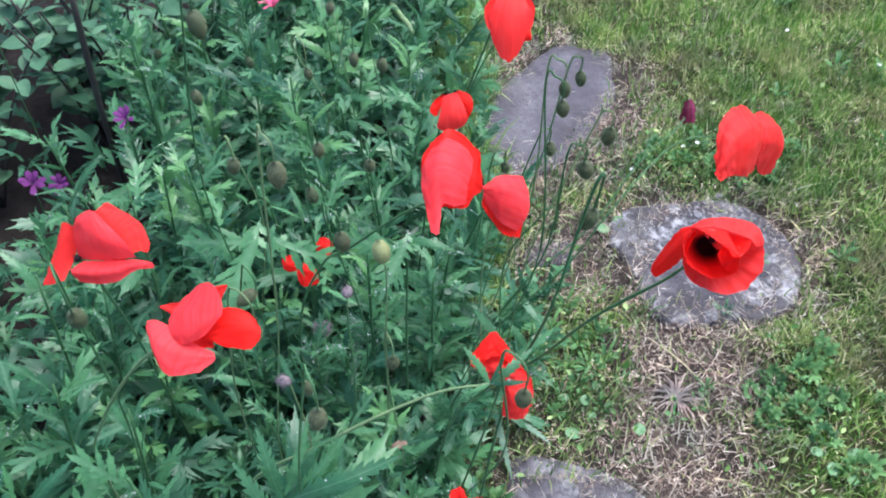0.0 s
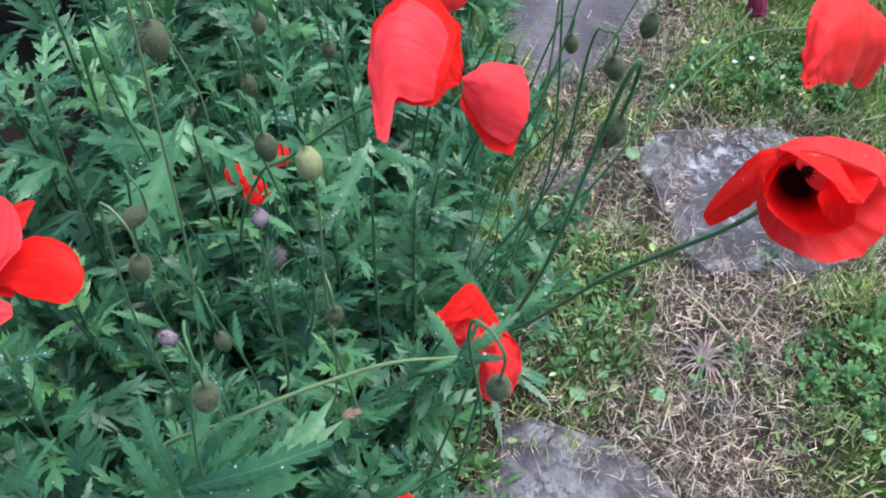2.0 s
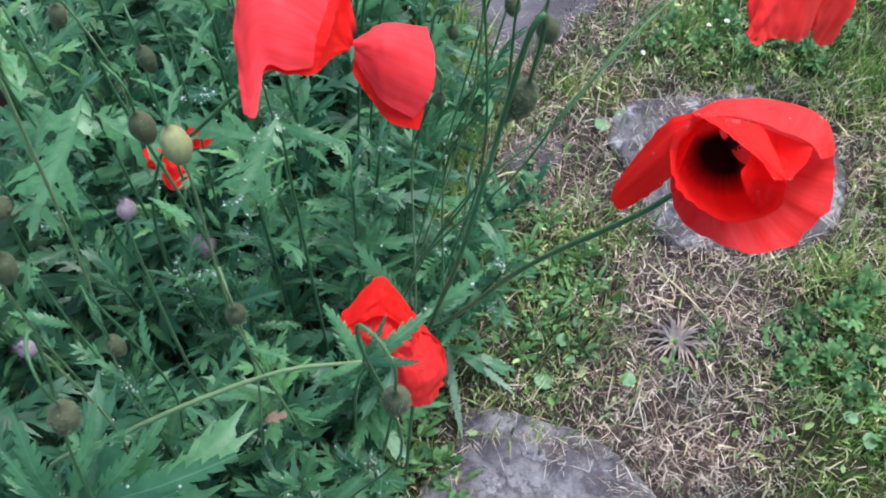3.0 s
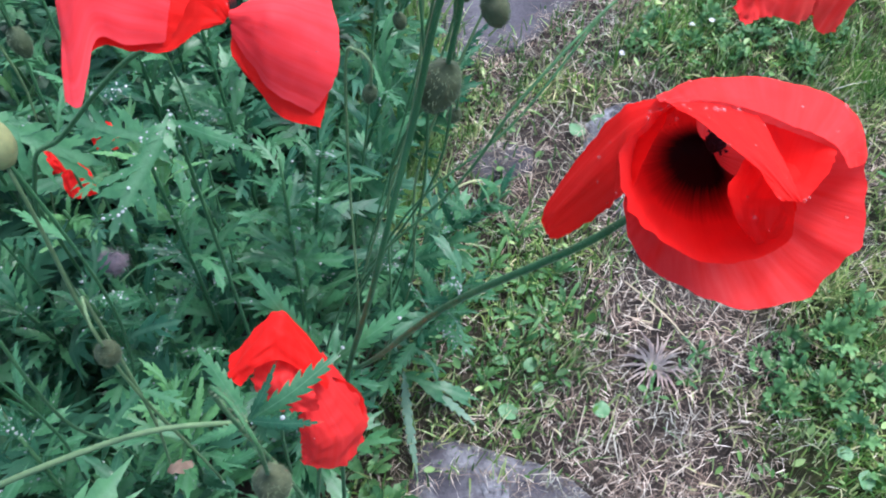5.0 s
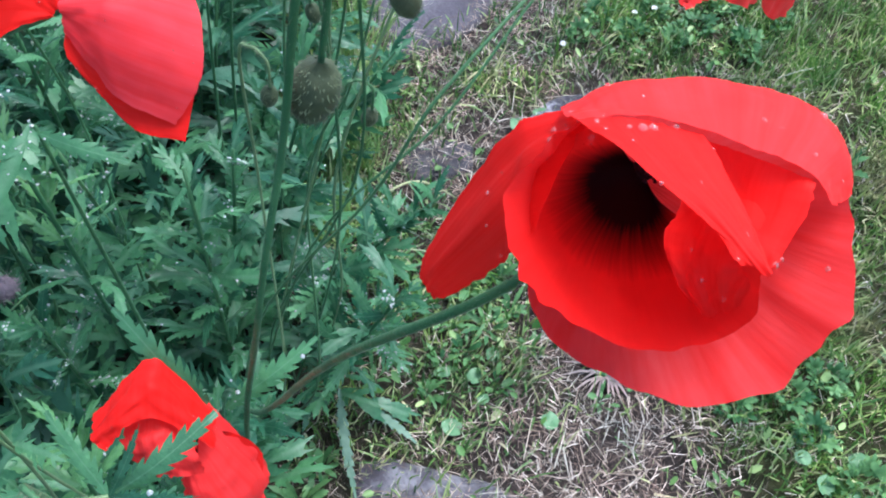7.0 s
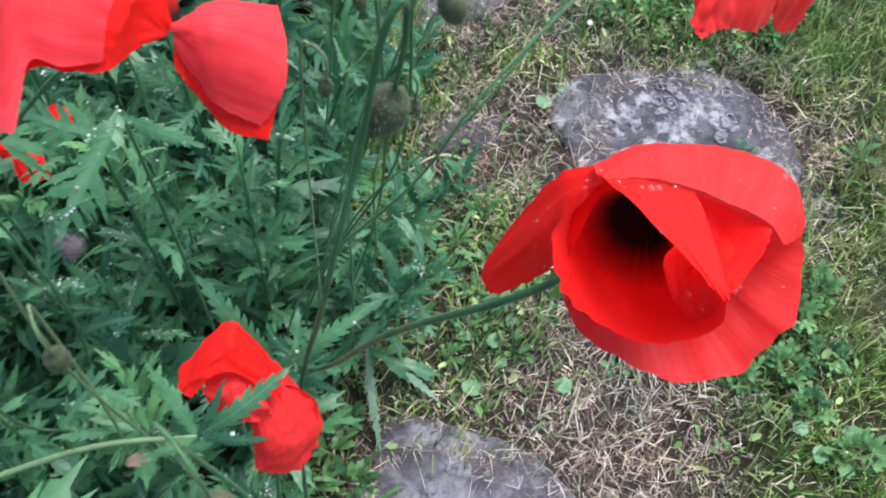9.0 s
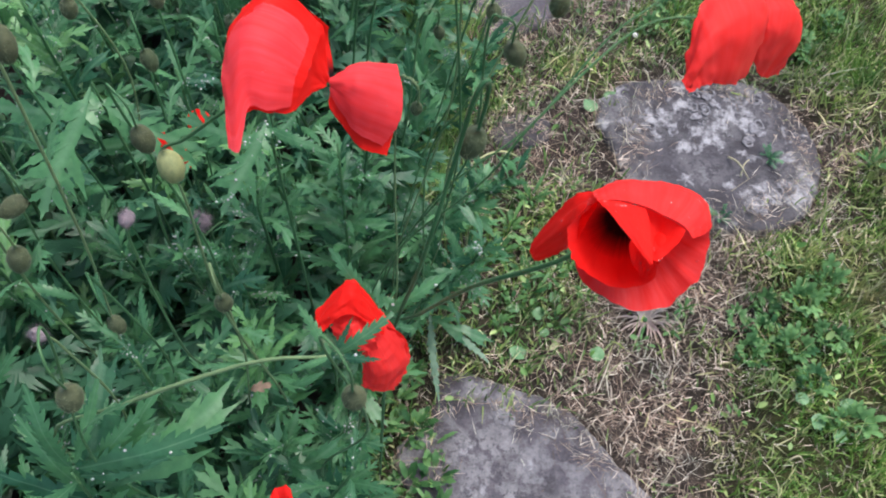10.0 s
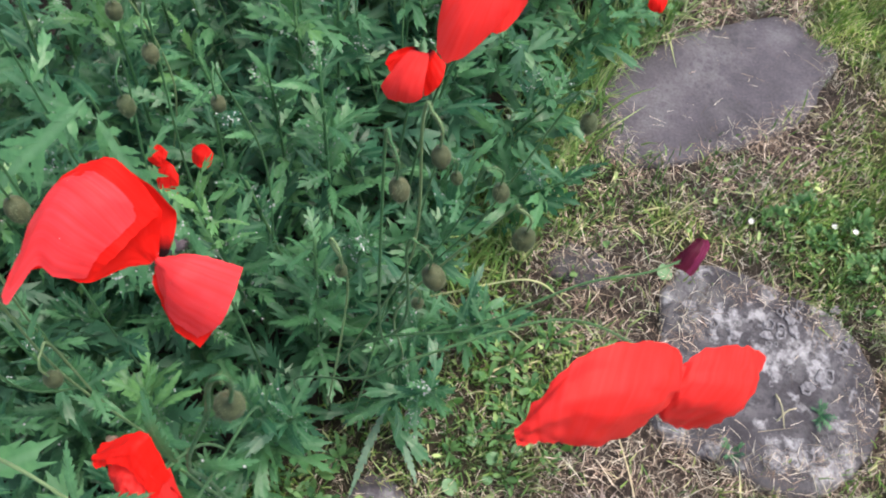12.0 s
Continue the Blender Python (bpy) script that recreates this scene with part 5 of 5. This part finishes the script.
def thicket(name, number, seed, low, high, shapes, label):
    """Feathered leaves crowding under the plants, past counting, in one mesh."""
    x, y, g = scatter(number, seed, -0.95, 0.12, 0.10, 1.85, lambda x, y: np.clip((0.035 + 0.06 * np.exp(-((y - 0.78) / 0.25) ** 2) - x) / 0.05, 0, 1) * np.where((x < -0.42) & (y > 0.85), 0.12, 0.8))
    verts, faces, at = [], [], 0
    for k in range(len(x)):
        co, polys = shapes[k % len(shapes)]
        rise, roll = g.uniform(-10, 75), g.uniform(-40, 40)
        m = np.array((pose(x[k], y[k], g.uniform(low, high), 0, 0, g.uniform(0, 360)) @ pose(0, 0, 0, rise, roll, 0) @ Matrix.Scale(g.uniform(0.45, 0.95), 4)))
        verts.append(co @ m[:3, :3].T + m[:3, 3])
        faces += [tuple(at + i for i in p) for p in polys]
        at += len(co)
    tagged(new(name, mesh_of(name, np.concatenate(verts), faces, UNDER)), label, "undergrowth", kind="stuff")


plain = [feather_mesh("leaf", 0.10, w, n_, s_, UNDER, 0.3, 0.12, 0.2, 42.0, False) for w, n_, s_ in ((0.052, 5, 61), (0.034, 6, 62), (0.060, 4, 63))]
shapes = [(np.array([v.co for v in me.vertices]), [tuple(p.vertices) for p in me.polygons]) for me in plain]
thicket("undergrowth", 3000, 37, 0.01, 0.20, shapes, "dark green feathered leaves crowding under the poppies")
LONG_STRAW = blade_material("long_straw", [(0.0, (0.22, 0.17, 0.13)), (0.6, (0.46, 0.38, 0.30)), (1.0, (0.82, 0.76, 0.68))], 0.6, 0.05)
x, y, g = scatter(4200, 22, 0.10, 0.9, 0.25, 1.75, lambda x, y: np.clip(0.75 * blobs(DRY, x, y) + 0.04, 0, 1) * off_rosette(x, y) * np.clip(off_stone(x, y) + 0.015, 0, 1))
blades("straw", x, y, g, 0.025, 0.065, 0.0011, 0.2, LONG_STRAW, "long pale straws lying loose over the worn turf", "straw", 1.3)


def leaflets(number, seed, weight, mat, label, name):
    """Small rounded weed leaves, each on a short rise."""
    x, y, g = scatter(number, seed, 0.05, 1.3, 0.1, 2.0, weight)
    n_ = len(x)
    z = ground_z(x, y) + g.uniform(0.004, 0.026, n_)
    a, r = g.uniform(0, 2 * np.pi, n_), 0.0017 + 0.0042 * g.uniform(0, 1, n_) ** 2
    slope, side = g.normal(0, 0.45, n_), g.uniform(0.45, 0.9, n_)
    ring = [(-1, 0), (-0.4, 0.85), (0.5, 0.9), (1.15, 0), (0.5, -0.9), (-0.4, -0.85)]
    v = np.empty((n_, 7, 3))
    for k, (p, q) in enumerate([*ring, (0.1, 0)]):
        u, s = p * r * 1.25, q * r * side
        v[:, k, 0], v[:, k, 1] = x + np.cos(a) * u - np.sin(a) * s, y + np.sin(a) * u + np.cos(a) * s
        v[:, k, 2] = z + slope * u + (0.25 * np.abs(q) * r if k < 6 else -0.1 * r)
    base = np.arange(n_)[:, None] * 7
    faces = np.concatenate([base + np.array([k, (k + 1) % 6, 6]) for k in range(6)], 0).tolist()
    tagged(new(name, mesh_of(name, v.reshape(-1, 3), faces, mat)), label, "weeds", kind="stuff")


leaflets(5000, 3, lambda x, y: np.clip(0.5 * blobs(WEEDY, x, y) + 0.14 * lawn_at(x, y) + 0.24 * strip_at(x, y), 0, 1) * (x > 0.07) * off_stone(x, y), WEED, "small round clover and weed leaves in the turf", "weeds")


leaflets(17000, 13, lambda x, y: np.clip(blobs([(0.61, 0.73, 0.055, 0.12), (0.56, 1.26, 0.19, 0.08), (0.50, 0.62, 0.05, 0.04)], x, y) * (0.45 + 0.5 * waves(x * 1.4, y * 1.4)), 0, 1) * off_stone(x, y), WEED, "dense dark green clover and weed leaves in the lawn", "clover")


# ---- single leaves that stand out ----
def leaf_between(parent, foot, tip, which, up=(0.1, -0.55, 0.8), young=False):
    """A leaf from its foot to its tip, its face turned up."""
    foot, tip = Vector(foot), Vector(tip)
    along = (tip - foot).normalized()
    across = along.cross(Vector(up)).normalized()
    face = across.cross(along)
    k = (tip - foot).length / 0.109
    m = Matrix.Translation(foot) @ Matrix((across, along, face)).transposed().to_4x4() @ Matrix.Scale(k, 4)
    under("leaf", (TOPS if young else LEAVES)[which], parent, parent.matrix_world.inverted() @ m)


def spray(foot, line, leaves, label="poppy shoot with toothed leaves", mat=None):
    p = thing("poppy_shoot", pose(*foot), label, "plant", "poppy shoots")
    inv = p.matrix_world.inverted()
    under("stem", tube_mesh("stem", [inv @ Vector(q) for q in (foot, *line)], 0.0017, 0.0012, mat or STEM, 7, 7), p)
    for a, b, which in leaves:
        leaf_between(p, a, b, which)
    return p


# The shoot whose leaves reach in front of the crumpled poppy.
HUB = (0.086, 0.426, 0.545)
spray((-0.18, 0.44, 0.0), [(-0.15, 0.415, 0.34), (-0.057, 0.408, 0.47), (0.033, 0.422, 0.53), HUB],
      [(HUB, (0.126, 0.452, 0.560), 1), (HUB, (0.064, 0.452, 0.566), 1), (HUB, (0.100, 0.442, 0.570), 7), (HUB, (0.118, 0.424, 0.555), 5), (HUB, (0.062, 0.414, 0.540), 5)],
      "pale poppy shoot with toothed leaves before a red flower", PALE)
spray((0.06, 0.52, 0.0), [(0.09, 0.49, 0.30), (0.108, 0.478, 0.49)], [((0.108, 0.478, 0.505), (0.072, 0.494, 0.556), 5), ((0.11, 0.486, 0.48), (0.152, 0.508, 0.517), 5)])
spray((-0.15, 0.70, 0.0), [(-0.152, 0.685, 0.30), (-0.150, 0.672, 0.475)], [((-0.150, 0.668, 0.475), (-0.172, 0.572, 0.428), 8), ((-0.150, 0.672, 0.45), (-0.07, 0.64, 0.44), 0), ((-0.150, 0.672, 0.44), (-0.235, 0.65, 0.45), 4)])
spray((0.01, 0.64, 0.0), [(0.008, 0.63, 0.30), (0.012, 0.61, 0.525)], [((0.012, 0.608, 0.53), (-0.008, 0.545, 0.50), 8), ((0.012, 0.61, 0.52), (0.06, 0.59, 0.52), 1), ((0.012, 0.612, 0.50), (-0.06, 0.62, 0.50), 4)])
spray((-0.10, 0.34, 0.0), [(-0.10, 0.355, 0.25), (-0.096, 0.370, 0.425)], [((-0.096, 0.372, 0.430), (-0.119, 0.404, 0.503), 5), ((-0.094, 0.374, 0.42), (0.012, 0.406, 0.462), 5), ((-0.094, 0.376, 0.43), (-0.068, 0.42, 0.492), 7), ((-0.094, 0.376, 0.40), (-0.050, 0.41, 0.465), 5), ((-0.094, 0.374, 0.38), (-0.035, 0.425, 0.46), 1), ((-0.098, 0.37, 0.36), (-0.150, 0.40, 0.44), 5), ((-0.10, 0.37, 0.33), (-0.17, 0.375, 0.40), 1), ((-0.094, 0.37, 0.36), (-0.03, 0.35, 0.41), 6), ((-0.1, 0.37, 0.40), (-0.13, 0.31, 0.43), 1), ((-0.095, 0.372, 0.41), (-0.02, 0.378, 0.45), 7), ((-0.096, 0.37, 0.39), (-0.085, 0.43, 0.455), 6), ((-0.094, 0.37, 0.37), (-0.01, 0.42, 0.425), 6)])


# ---- small things on the turf ----
def daisy(x, y, size, seed):
    rnd = random.Random(seed)
    z = float(ground_z(np.array(x), np.array(y))) + 0.028
    d = thing("daisy", pose(x, y, z, rnd.uniform(-20, 20), rnd.uniform(-20, 20), rnd.uniform(0, 90)), "tiny white daisy in the grass", "flower", "daisies in the lawn")
    ring = petal_mesh((0, 0, 0), (0, size * 0.5, 0.6), (-size * 0.25, size, 0), (size * 0.25, size, 0), (0, size * 0.15, 0), None, 0.3, 0.2, WHITE, seed, 4, 3)
    for k in range(9):
        under("petal", ring, d, pose(0, 0, 0, 0, 0, 40 * k) @ pose(0, 0, 0, 20, 0, 0))
    under("disc", pod_mesh(0.0016, 0.0034, YELLOW, 1), d, pose(0, 0, 0.0012), "yellow centre")
    under("stem", tube_mesh("stem", [(0, 0, -0.03), (0.001, 0, -0.012), (0, 0, 0)], 0.0006, 0.0005, STEM, 5, 3), d)


for k, (x, y) in enumerate(((0.515, 1.262), (0.543, 1.270), (0.413, 1.213), (0.80, 1.62), (0.96, 1.50))):
    daisy(x, y, 4.2, 60 + k)


ROUND_GREEN = leaf_material("round_leaf", (0.10, 0.24, 0.10), (0.17, 0.33, 0.16), 0.4, 0.15, 160.0)


def round_leaf(x, y, size, turn, seed):
    z = float(ground_z(np.array(x), np.array(y))) + 0.014
    r = thing("weed_leaf", pose(x, y, z, 6, -5, turn), "round pale green weed leaf on the worn turf", "leaf", "single weed leaves")
    verts, faces = [(0, 0, -0.001)], []
    for f in (0.55, 1.0):
        for k in range(14):
            a = 2 * math.pi * k / 14
            q = size * f * (1 - 0.28 * math.exp(-((a - math.pi) / 0.3) ** 2) + 0.04 * math.sin(5 * a + seed))
            verts.append((q * math.cos(a), q * 0.85 * math.sin(a), 0.001 * f * math.sin(3 * a + seed)))
    for k in range(14):
        m = (k + 1) % 14
        faces += [(0, 1 + k, 1 + m), (1 + k, 15 + k, 15 + m, 1 + m)]
    under("blade", mesh_of("blade", verts, faces, ROUND_GREEN), r)
    under("stem", tube_mesh("stem", [(-size * 0.7, 0, 0), (-size * 1.2, 0.001, -0.005), (-size * 1.6, 0, -0.016)], 0.0006, 0.0006, PALE, 5, 3), r)


for k, (x, y, size, turn) in enumerate(((0.353, 0.675, 0.0105, -70), (0.252, 0.667, 0.0115, 160), (0.278, 0.726, 0.010, 40), (0.298, 0.752, 0.009, 90), (0.245, 0.73, 0.008, 200), (0.285, 0.70, 0.007, 10),
                                          (0.346, 1.078, 0.013, 120), (0.375, 1.10, 0.010, 30), (0.615, 0.60, 0.011, 80), (0.64, 0.585, 0.010, 190), (0.60, 0.63, 0.009, 300), (0.655, 0.625, 0.011, 20))):
    round_leaf(x, y, size, turn, k)


def lobed_leaf(name, lobes, long, wide, spread_deg, seed, mat, stem=0.0):
    """A small leaf of toothed lobes that fan out from its foot."""
    rnd = random.Random(seed)
    verts, faces = [], []
    for j in range(lobes):
        turn = radians(spread_deg * (j / max(lobes - 1, 1) - 0.5) if lobes > 1 else 0)
        reach = long * (1.0 - 0.25 * abs(math.sin(turn))) * rnd.uniform(0.9, 1.1)
        c, d = Vector((math.sin(turn), math.cos(turn), 0)), Vector((math.cos(turn), -math.sin(turn), 0))
        rows = []
        for s_, w in ((0.0, 0.25), (0.30, 0.75), (0.55, 1.15), (0.62, 0.85), (0.80, 1.0), (0.86, 0.6), (1.0, 0.0)):
            q = c * reach * s_ + Vector((0, stem, 0.16 * long * math.sin(2.6 * s_) + 0.0004 * j))
            b = len(verts)
            verts += [q - d * w * wide + Vector((0, 0, 0.2 * w * wide)), q, q + d * w * wide + Vector((0, 0, 0.2 * w * wide))]
            rows.append((b, b + 1, b + 2))
        for p, q in zip(rows, rows[1:]):
            faces += [(p[0], p[1], q[1], q[0]), (p[1], p[2], q[2], q[1])]
    return mesh_of(name, verts, faces, mat)


CLOVER_GREEN = leaf_material("weed_green", (0.035, 0.118, 0.040), (0.16, 0.33, 0.115), 0.4, 0.2, 200.0)
PALMATE = [lobed_leaf("leaf", 3, 0.016, 0.0034, 130, 1, CLOVER_GREEN, 0.012), lobed_leaf("leaf", 5, 0.017, 0.0026, 190, 2, CLOVER_GREEN, 0.012), lobed_leaf("leaf", 5, 0.014, 0.0024, 150, 3, CLOVER_GREEN, 0.008)]
SPOON = [lobed_leaf("leaf", 1, 0.026, 0.0034, 0, 4, CLOVER_GREEN), lobed_leaf("leaf", 1, 0.034, 0.0026, 0, 5, CLOVER_GREEN), lobed_leaf("leaf", 1, 0.020, 0.0040, 0, 6, CLOVER_GREEN)]


def weed_plant(x, y, size, seed, shapes, leaves, label):
    rnd = random.Random(seed)
    w = thing("weed_plant", pose(x, y, float(ground_z(np.array(x), np.array(y))) + 0.003, 0, 0, rnd.uniform(0, 360)), label, "weed", "weeds in the worn turf")
    for k in range(leaves):
        m = pose(0, 0, 0.002 + 0.004 * (k % 3), 0, 0, k * 137.5 + rnd.uniform(-20, 20)) @ pose(0, rnd.uniform(0, 0.010), 0, rnd.uniform(8, 55), rnd.uniform(-20, 20), 0)
        under("leaf", rnd.choice(shapes), w, m @ Matrix.Scale(size * rnd.uniform(0.7, 1.2), 4))
    under("root", pod_mesh(0.008, 0.006, STEM, seed), w, pose(0, 0, 0.004))


for k, (x, y, size) in enumerate(((0.573, 0.722, 1.0), (0.614, 0.768, 1.0), (0.545, 0.690, 0.9), (0.655, 0.80, 0.9), (0.62, 0.655, 1.0), (0.60, 0.70, 1.1), (0.575, 0.765, 0.9), (0.645, 0.715, 1.0), (0.54, 0.745, 0.7), (0.655, 0.605, 1.1), (0.51, 1.245, 1.0), (0.55, 1.285, 1.0), (0.60, 1.25, 1.1), (0.645, 1.28, 1.0), (0.47, 1.28, 0.9), (0.57, 1.22, 0.9), (0.44, 1.24, 0.8), (0.66, 1.21, 1.0))):
    weed_plant(x, y, size, 300 + k, PALMATE, 13, "low weed with dark green toothed leaves in the lawn")
rnd = random.Random(64)
for k in range(22):
    x, y = rnd.uniform(0.72, 1.25), rnd.uniform(0.62, 2.0)
    weed_plant(x, y, rnd.uniform(0.8, 1.3), 400 + k, SPOON if k % 3 else PALMATE, 9, "low weed standing out of the short lawn grass")
for k, (x, y, size) in enumerate(((0.253, 0.79, 0.9), (0.22, 0.811, 1.0), (0.293, 0.785, 0.9), (0.32, 0.806, 0.8), (0.241, 0.741, 0.7), (0.228, 0.703, 0.7), (0.189, 0.757, 0.9), (0.275, 0.83, 1.0), (0.235, 0.85, 1.0), (0.19, 0.86, 0.9), (0.31, 0.85, 0.9), (0.26, 0.90, 0.9), (0.34, 0.76, 0.6), (0.27, 0.755, 0.8), (0.30, 0.72, 0.6), (0.41, 0.70, 0.5), (0.45, 0.72, 0.6), (0.47, 0.755, 0.6), (0.17, 0.72, 0.8), (0.105, 0.59, 1.0), (0.13, 0.56, 1.1), (0.09, 0.55, 1.0), (0.12, 0.625, 0.9), (0.15, 0.535, 1.1), (0.16, 0.50, 1.2), (0.165, 0.46, 1.2), (0.14, 0.43, 1.1), (0.13, 0.49, 1.2), (0.18, 0.42, 1.1))):
    weed_plant(x, y, size, 340 + k, SPOON, 12, "small fresh green rosette of narrow weed leaves")


def rosette(x, y):
    rnd = random.Random(8)
    r = thing("withered_rosette", pose(x, y, float(ground_z(np.array(x), np.array(y))) + 0.004), "withered star-shaped rosette on the dry turf", "plant")
    for k in range(34):
        a, long, w = 6.283 * k / 34 + rnd.uniform(-0.1, 0.1), rnd.uniform(0.028, 0.058), 0.0015
        c, s_, up = Vector((math.cos(a), math.sin(a), 0)), Vector((-math.sin(a), math.cos(a), 0)) * w, Vector((0, 0, rnd.uniform(0.010, 0.020)))
        verts = [c * 0.003 - s_, c * 0.003 + s_, c * long * 0.5 + s_ + up, c * long * 0.5 - s_ + up, c * long + up * 0.3, c * long * 0.5 + up * 0.6]
        under("leaf", mesh_of("leaf", verts, [(0, 1, 2, 5), (0, 5, 3), (3, 5, 4), (5, 2, 4)], ROSETTE), r)
    under("heart", pod_mesh(0.006, 0.007, STEM, 3), r, pose(0, 0, 0.006))


rosette(0.419, 0.735)


def moss_tuft(x, y, z, seed):
    rnd = random.Random(seed)
    t = thing("moss_tuft", pose(x, y, z), "small dark green tuft growing on the lichened stone", "moss")
    for k in range(11):
        m = pose(0, 0, 0, 0, 0, 33 * k) @ pose(rnd.uniform(-0.006, 0.006), 0.001, 0, rnd.uniform(15, 60), 0, 0) @ Matrix.Scale(rnd.uniform(0.10, 0.20), 4)
        under("leaf", rnd.choice(LEAVES[:3]), t, m)


moss_tuft(0.604, 1.007, 0.010, 5)
moss_tuft(0.527, 0.900, 0.008, 6)


def stick(name, points, r0, r1, mat, label, category):
    tagged(new(name, tube_mesh(name, points, r0, r1, mat, 6, 6)), label, category)


GREEN_STRAW = blade_material("green_straw", [(0.0, (0.44, 0.48, 0.24)), (1.0, (0.54, 0.56, 0.32))], 0.5, 0.05)
PALE_STRAW = blade_material("pale_straw", [(0.0, (0.50, 0.44, 0.30)), (1.0, (0.56, 0.50, 0.36))], 0.6, 0.05)
stick("grass_stalk", [(0.06, 0.81, 0.03), (0.113, 0.846, 0.068), (0.181, 0.915, 0.072), (0.212, 0.935, 0.068), (0.236, 0.942, 0.05), (0.262, 0.954, 0.014)], 0.0016, 0.0009, GREEN_STRAW, "long pale bent grass stalk at the bed's edge", "grass stalk")
stick("grass_stalk", [(-0.062, 1.53, 0.17), (-0.03, 1.43, 0.205), (0.0, 1.36, 0.20), (0.02, 1.32, 0.05)], 0.007, 0.0045, PALE, "thick pale dry stalk leaning over the bed", "stalk")
stick("twig", [(0.392, 0.842, 0.008), (0.43, 0.80, 0.014), (0.468, 0.757, 0.006)], 0.0010, 0.0008, PALE_STRAW, "thin straight straw on the dry turf", "straw")
stick("twig", [(0.545, 1.0, 0.014), (0.556, 0.985, 0.022), (0.572, 0.965, 0.013)], 0.0016, 0.0008, PALE_STRAW, "short pale straw on the lichened stone", "straw")
stick("twig", [(0.56, 0.968, 0.013), (0.565, 0.985, 0.020), (0.575, 0.998, 0.014)], 0.0012, 0.0007, PALE_STRAW, "short pale straw on the lichened stone", "straw")
stick("twig", [(0.118, 1.145, 0.015), (0.138, 1.14, 0.03), (0.158, 1.136, 0.012)], 0.0024, 0.0018, PALE_STRAW, "pale broken stalk on the bed's edge", "straw")
stick("grass_loop", [(0.572, 0.535, 0.0), (0.575, 0.55, 0.03), (0.588, 0.556, 0.036), (0.598, 0.545, 0.02), (0.60, 0.535, 0.0)], 0.0012, 0.001, PALE_STRAW, "pale looped grass stalk in the lawn", "grass stalk")
THISTLE = leaf_material("thistle_leaf", (0.14, 0.25, 0.16), (0.16, 0.27, 0.18), 0.5)
long_leaf = new("thistle_leaf", leaf_mesh("thistle_leaf", 0.11, 0.013, 11, 21, THISTLE, 0.12, 0.3))
long_leaf.matrix_world = pose(0.137, 0.70, 0.028, -6, 0, -172)
tagged(long_leaf, "long narrow toothed leaf lying over the turf", "leaf")
long_leaf = new("thistle_leaf", leaf_mesh("thistle_leaf", 0.07, 0.012, 8, 22, THISTLE, 0.15, 0.3))
long_leaf.matrix_world = pose(0.160, 0.690, 0.022, -4, 0, -130)
tagged(long_leaf, "long narrow toothed leaf lying over the turf", "leaf")
withered = new("withered_leaf", leaf_mesh("withered_leaf", 0.018, 0.010, 3, 25, BROWN, 0.5, 0.5))
withered.matrix_world = pose(-0.004, 0.474, 0.332, 24, 10, -70)
tagged(withered, "small curled brown withered leaf caught among green leaves", "leaf")

# ---- raindrops on the leaves ----
def drop_mesh(name, places, mat=WATER):
    verts, faces = [], []
    ball = [(0, 0, 1)] + [(math.sin(t) * math.cos(a), math.sin(t) * math.sin(a), math.cos(t)) for t in (0.8, 1.6) for a in (k * math.pi / 3 + t for k in range(6))]
    for p, r in places:
        b = len(verts)
        verts += [(p[0] + r * q[0], p[1] + r * q[1], p[2] + r * 0.8 * q[2]) for q in ball]
        faces += [(b, b + 1 + k, b + 1 + (k + 1) % 6) for k in range(6)]
        faces += [(b + 1 + k, b + 7 + k, b + 7 + (k + 1) % 6, b + 1 + (k + 1) % 6) for k in range(6)]
    return mesh_of(name, verts, faces, mat)


bpy.context.view_layer.update()
rnd = random.Random(9)
places = []
for ob in scene.objects:
    if ob.name.startswith("leaf") and ob.parent and ob.parent.name.startswith(("poppy_plant", "poppy_shoot")) and rnd.random() < 0.6:
        top = ob.matrix_world.translation
        if top.z < 0.12 or top.x < -0.5:
            continue
        for _ in range(34 if ob.data == LEAVES[8] else rnd.choice((0, 0, 1, 3, 5, 8) if "plant" in ob.parent.name else (2, 4, 6, 9))):
            v = ob.data.vertices[rnd.randrange(len(ob.data.vertices))].co
            places.append((ob.matrix_world @ v + Vector((0, 0, 0.0004)), rnd.choice((0.0004, 0.0005, 0.0006, 0.0008, 0.0012))))
bead = drop_mesh("raindrop", [((0, 0, 0), 0.001)], PETAL_WATER)
for ob in [*big_poppy.children, *drooping_poppy.children, *crumpled_poppy.children]:
    if ob.name.startswith("petal") and len(ob.data.vertices) < 1300:
        for _ in range(6):
            v = ob.data.vertices[rnd.randrange(len(ob.data.vertices))].co
            under("raindrop", bead, ob, Matrix.Translation(v) @ Matrix.Scale(rnd.choice((0.25, 0.35, 0.5)), 4))
for ob in big_poppy.children:
    if ob.name.startswith("petal"):
        rim = [v.co for v in ob.data.vertices if v.co.z > -0.012 and (v.co.y > 0.016 or v.co.x > 0.024)]
        for _ in range(6 if len(rim) > 20 else 0):
            under("raindrop", bead, ob, Matrix.Translation(rnd.choice(rim)) @ Matrix.Scale(rnd.choice((0.35, 0.5, 0.6, 0.85)), 4))
tagged(new("raindrops", drop_mesh("raindrops", places)), "raindrops beaded on the poppy leaves, whitened for glints", "raindrops", kind="stuff")
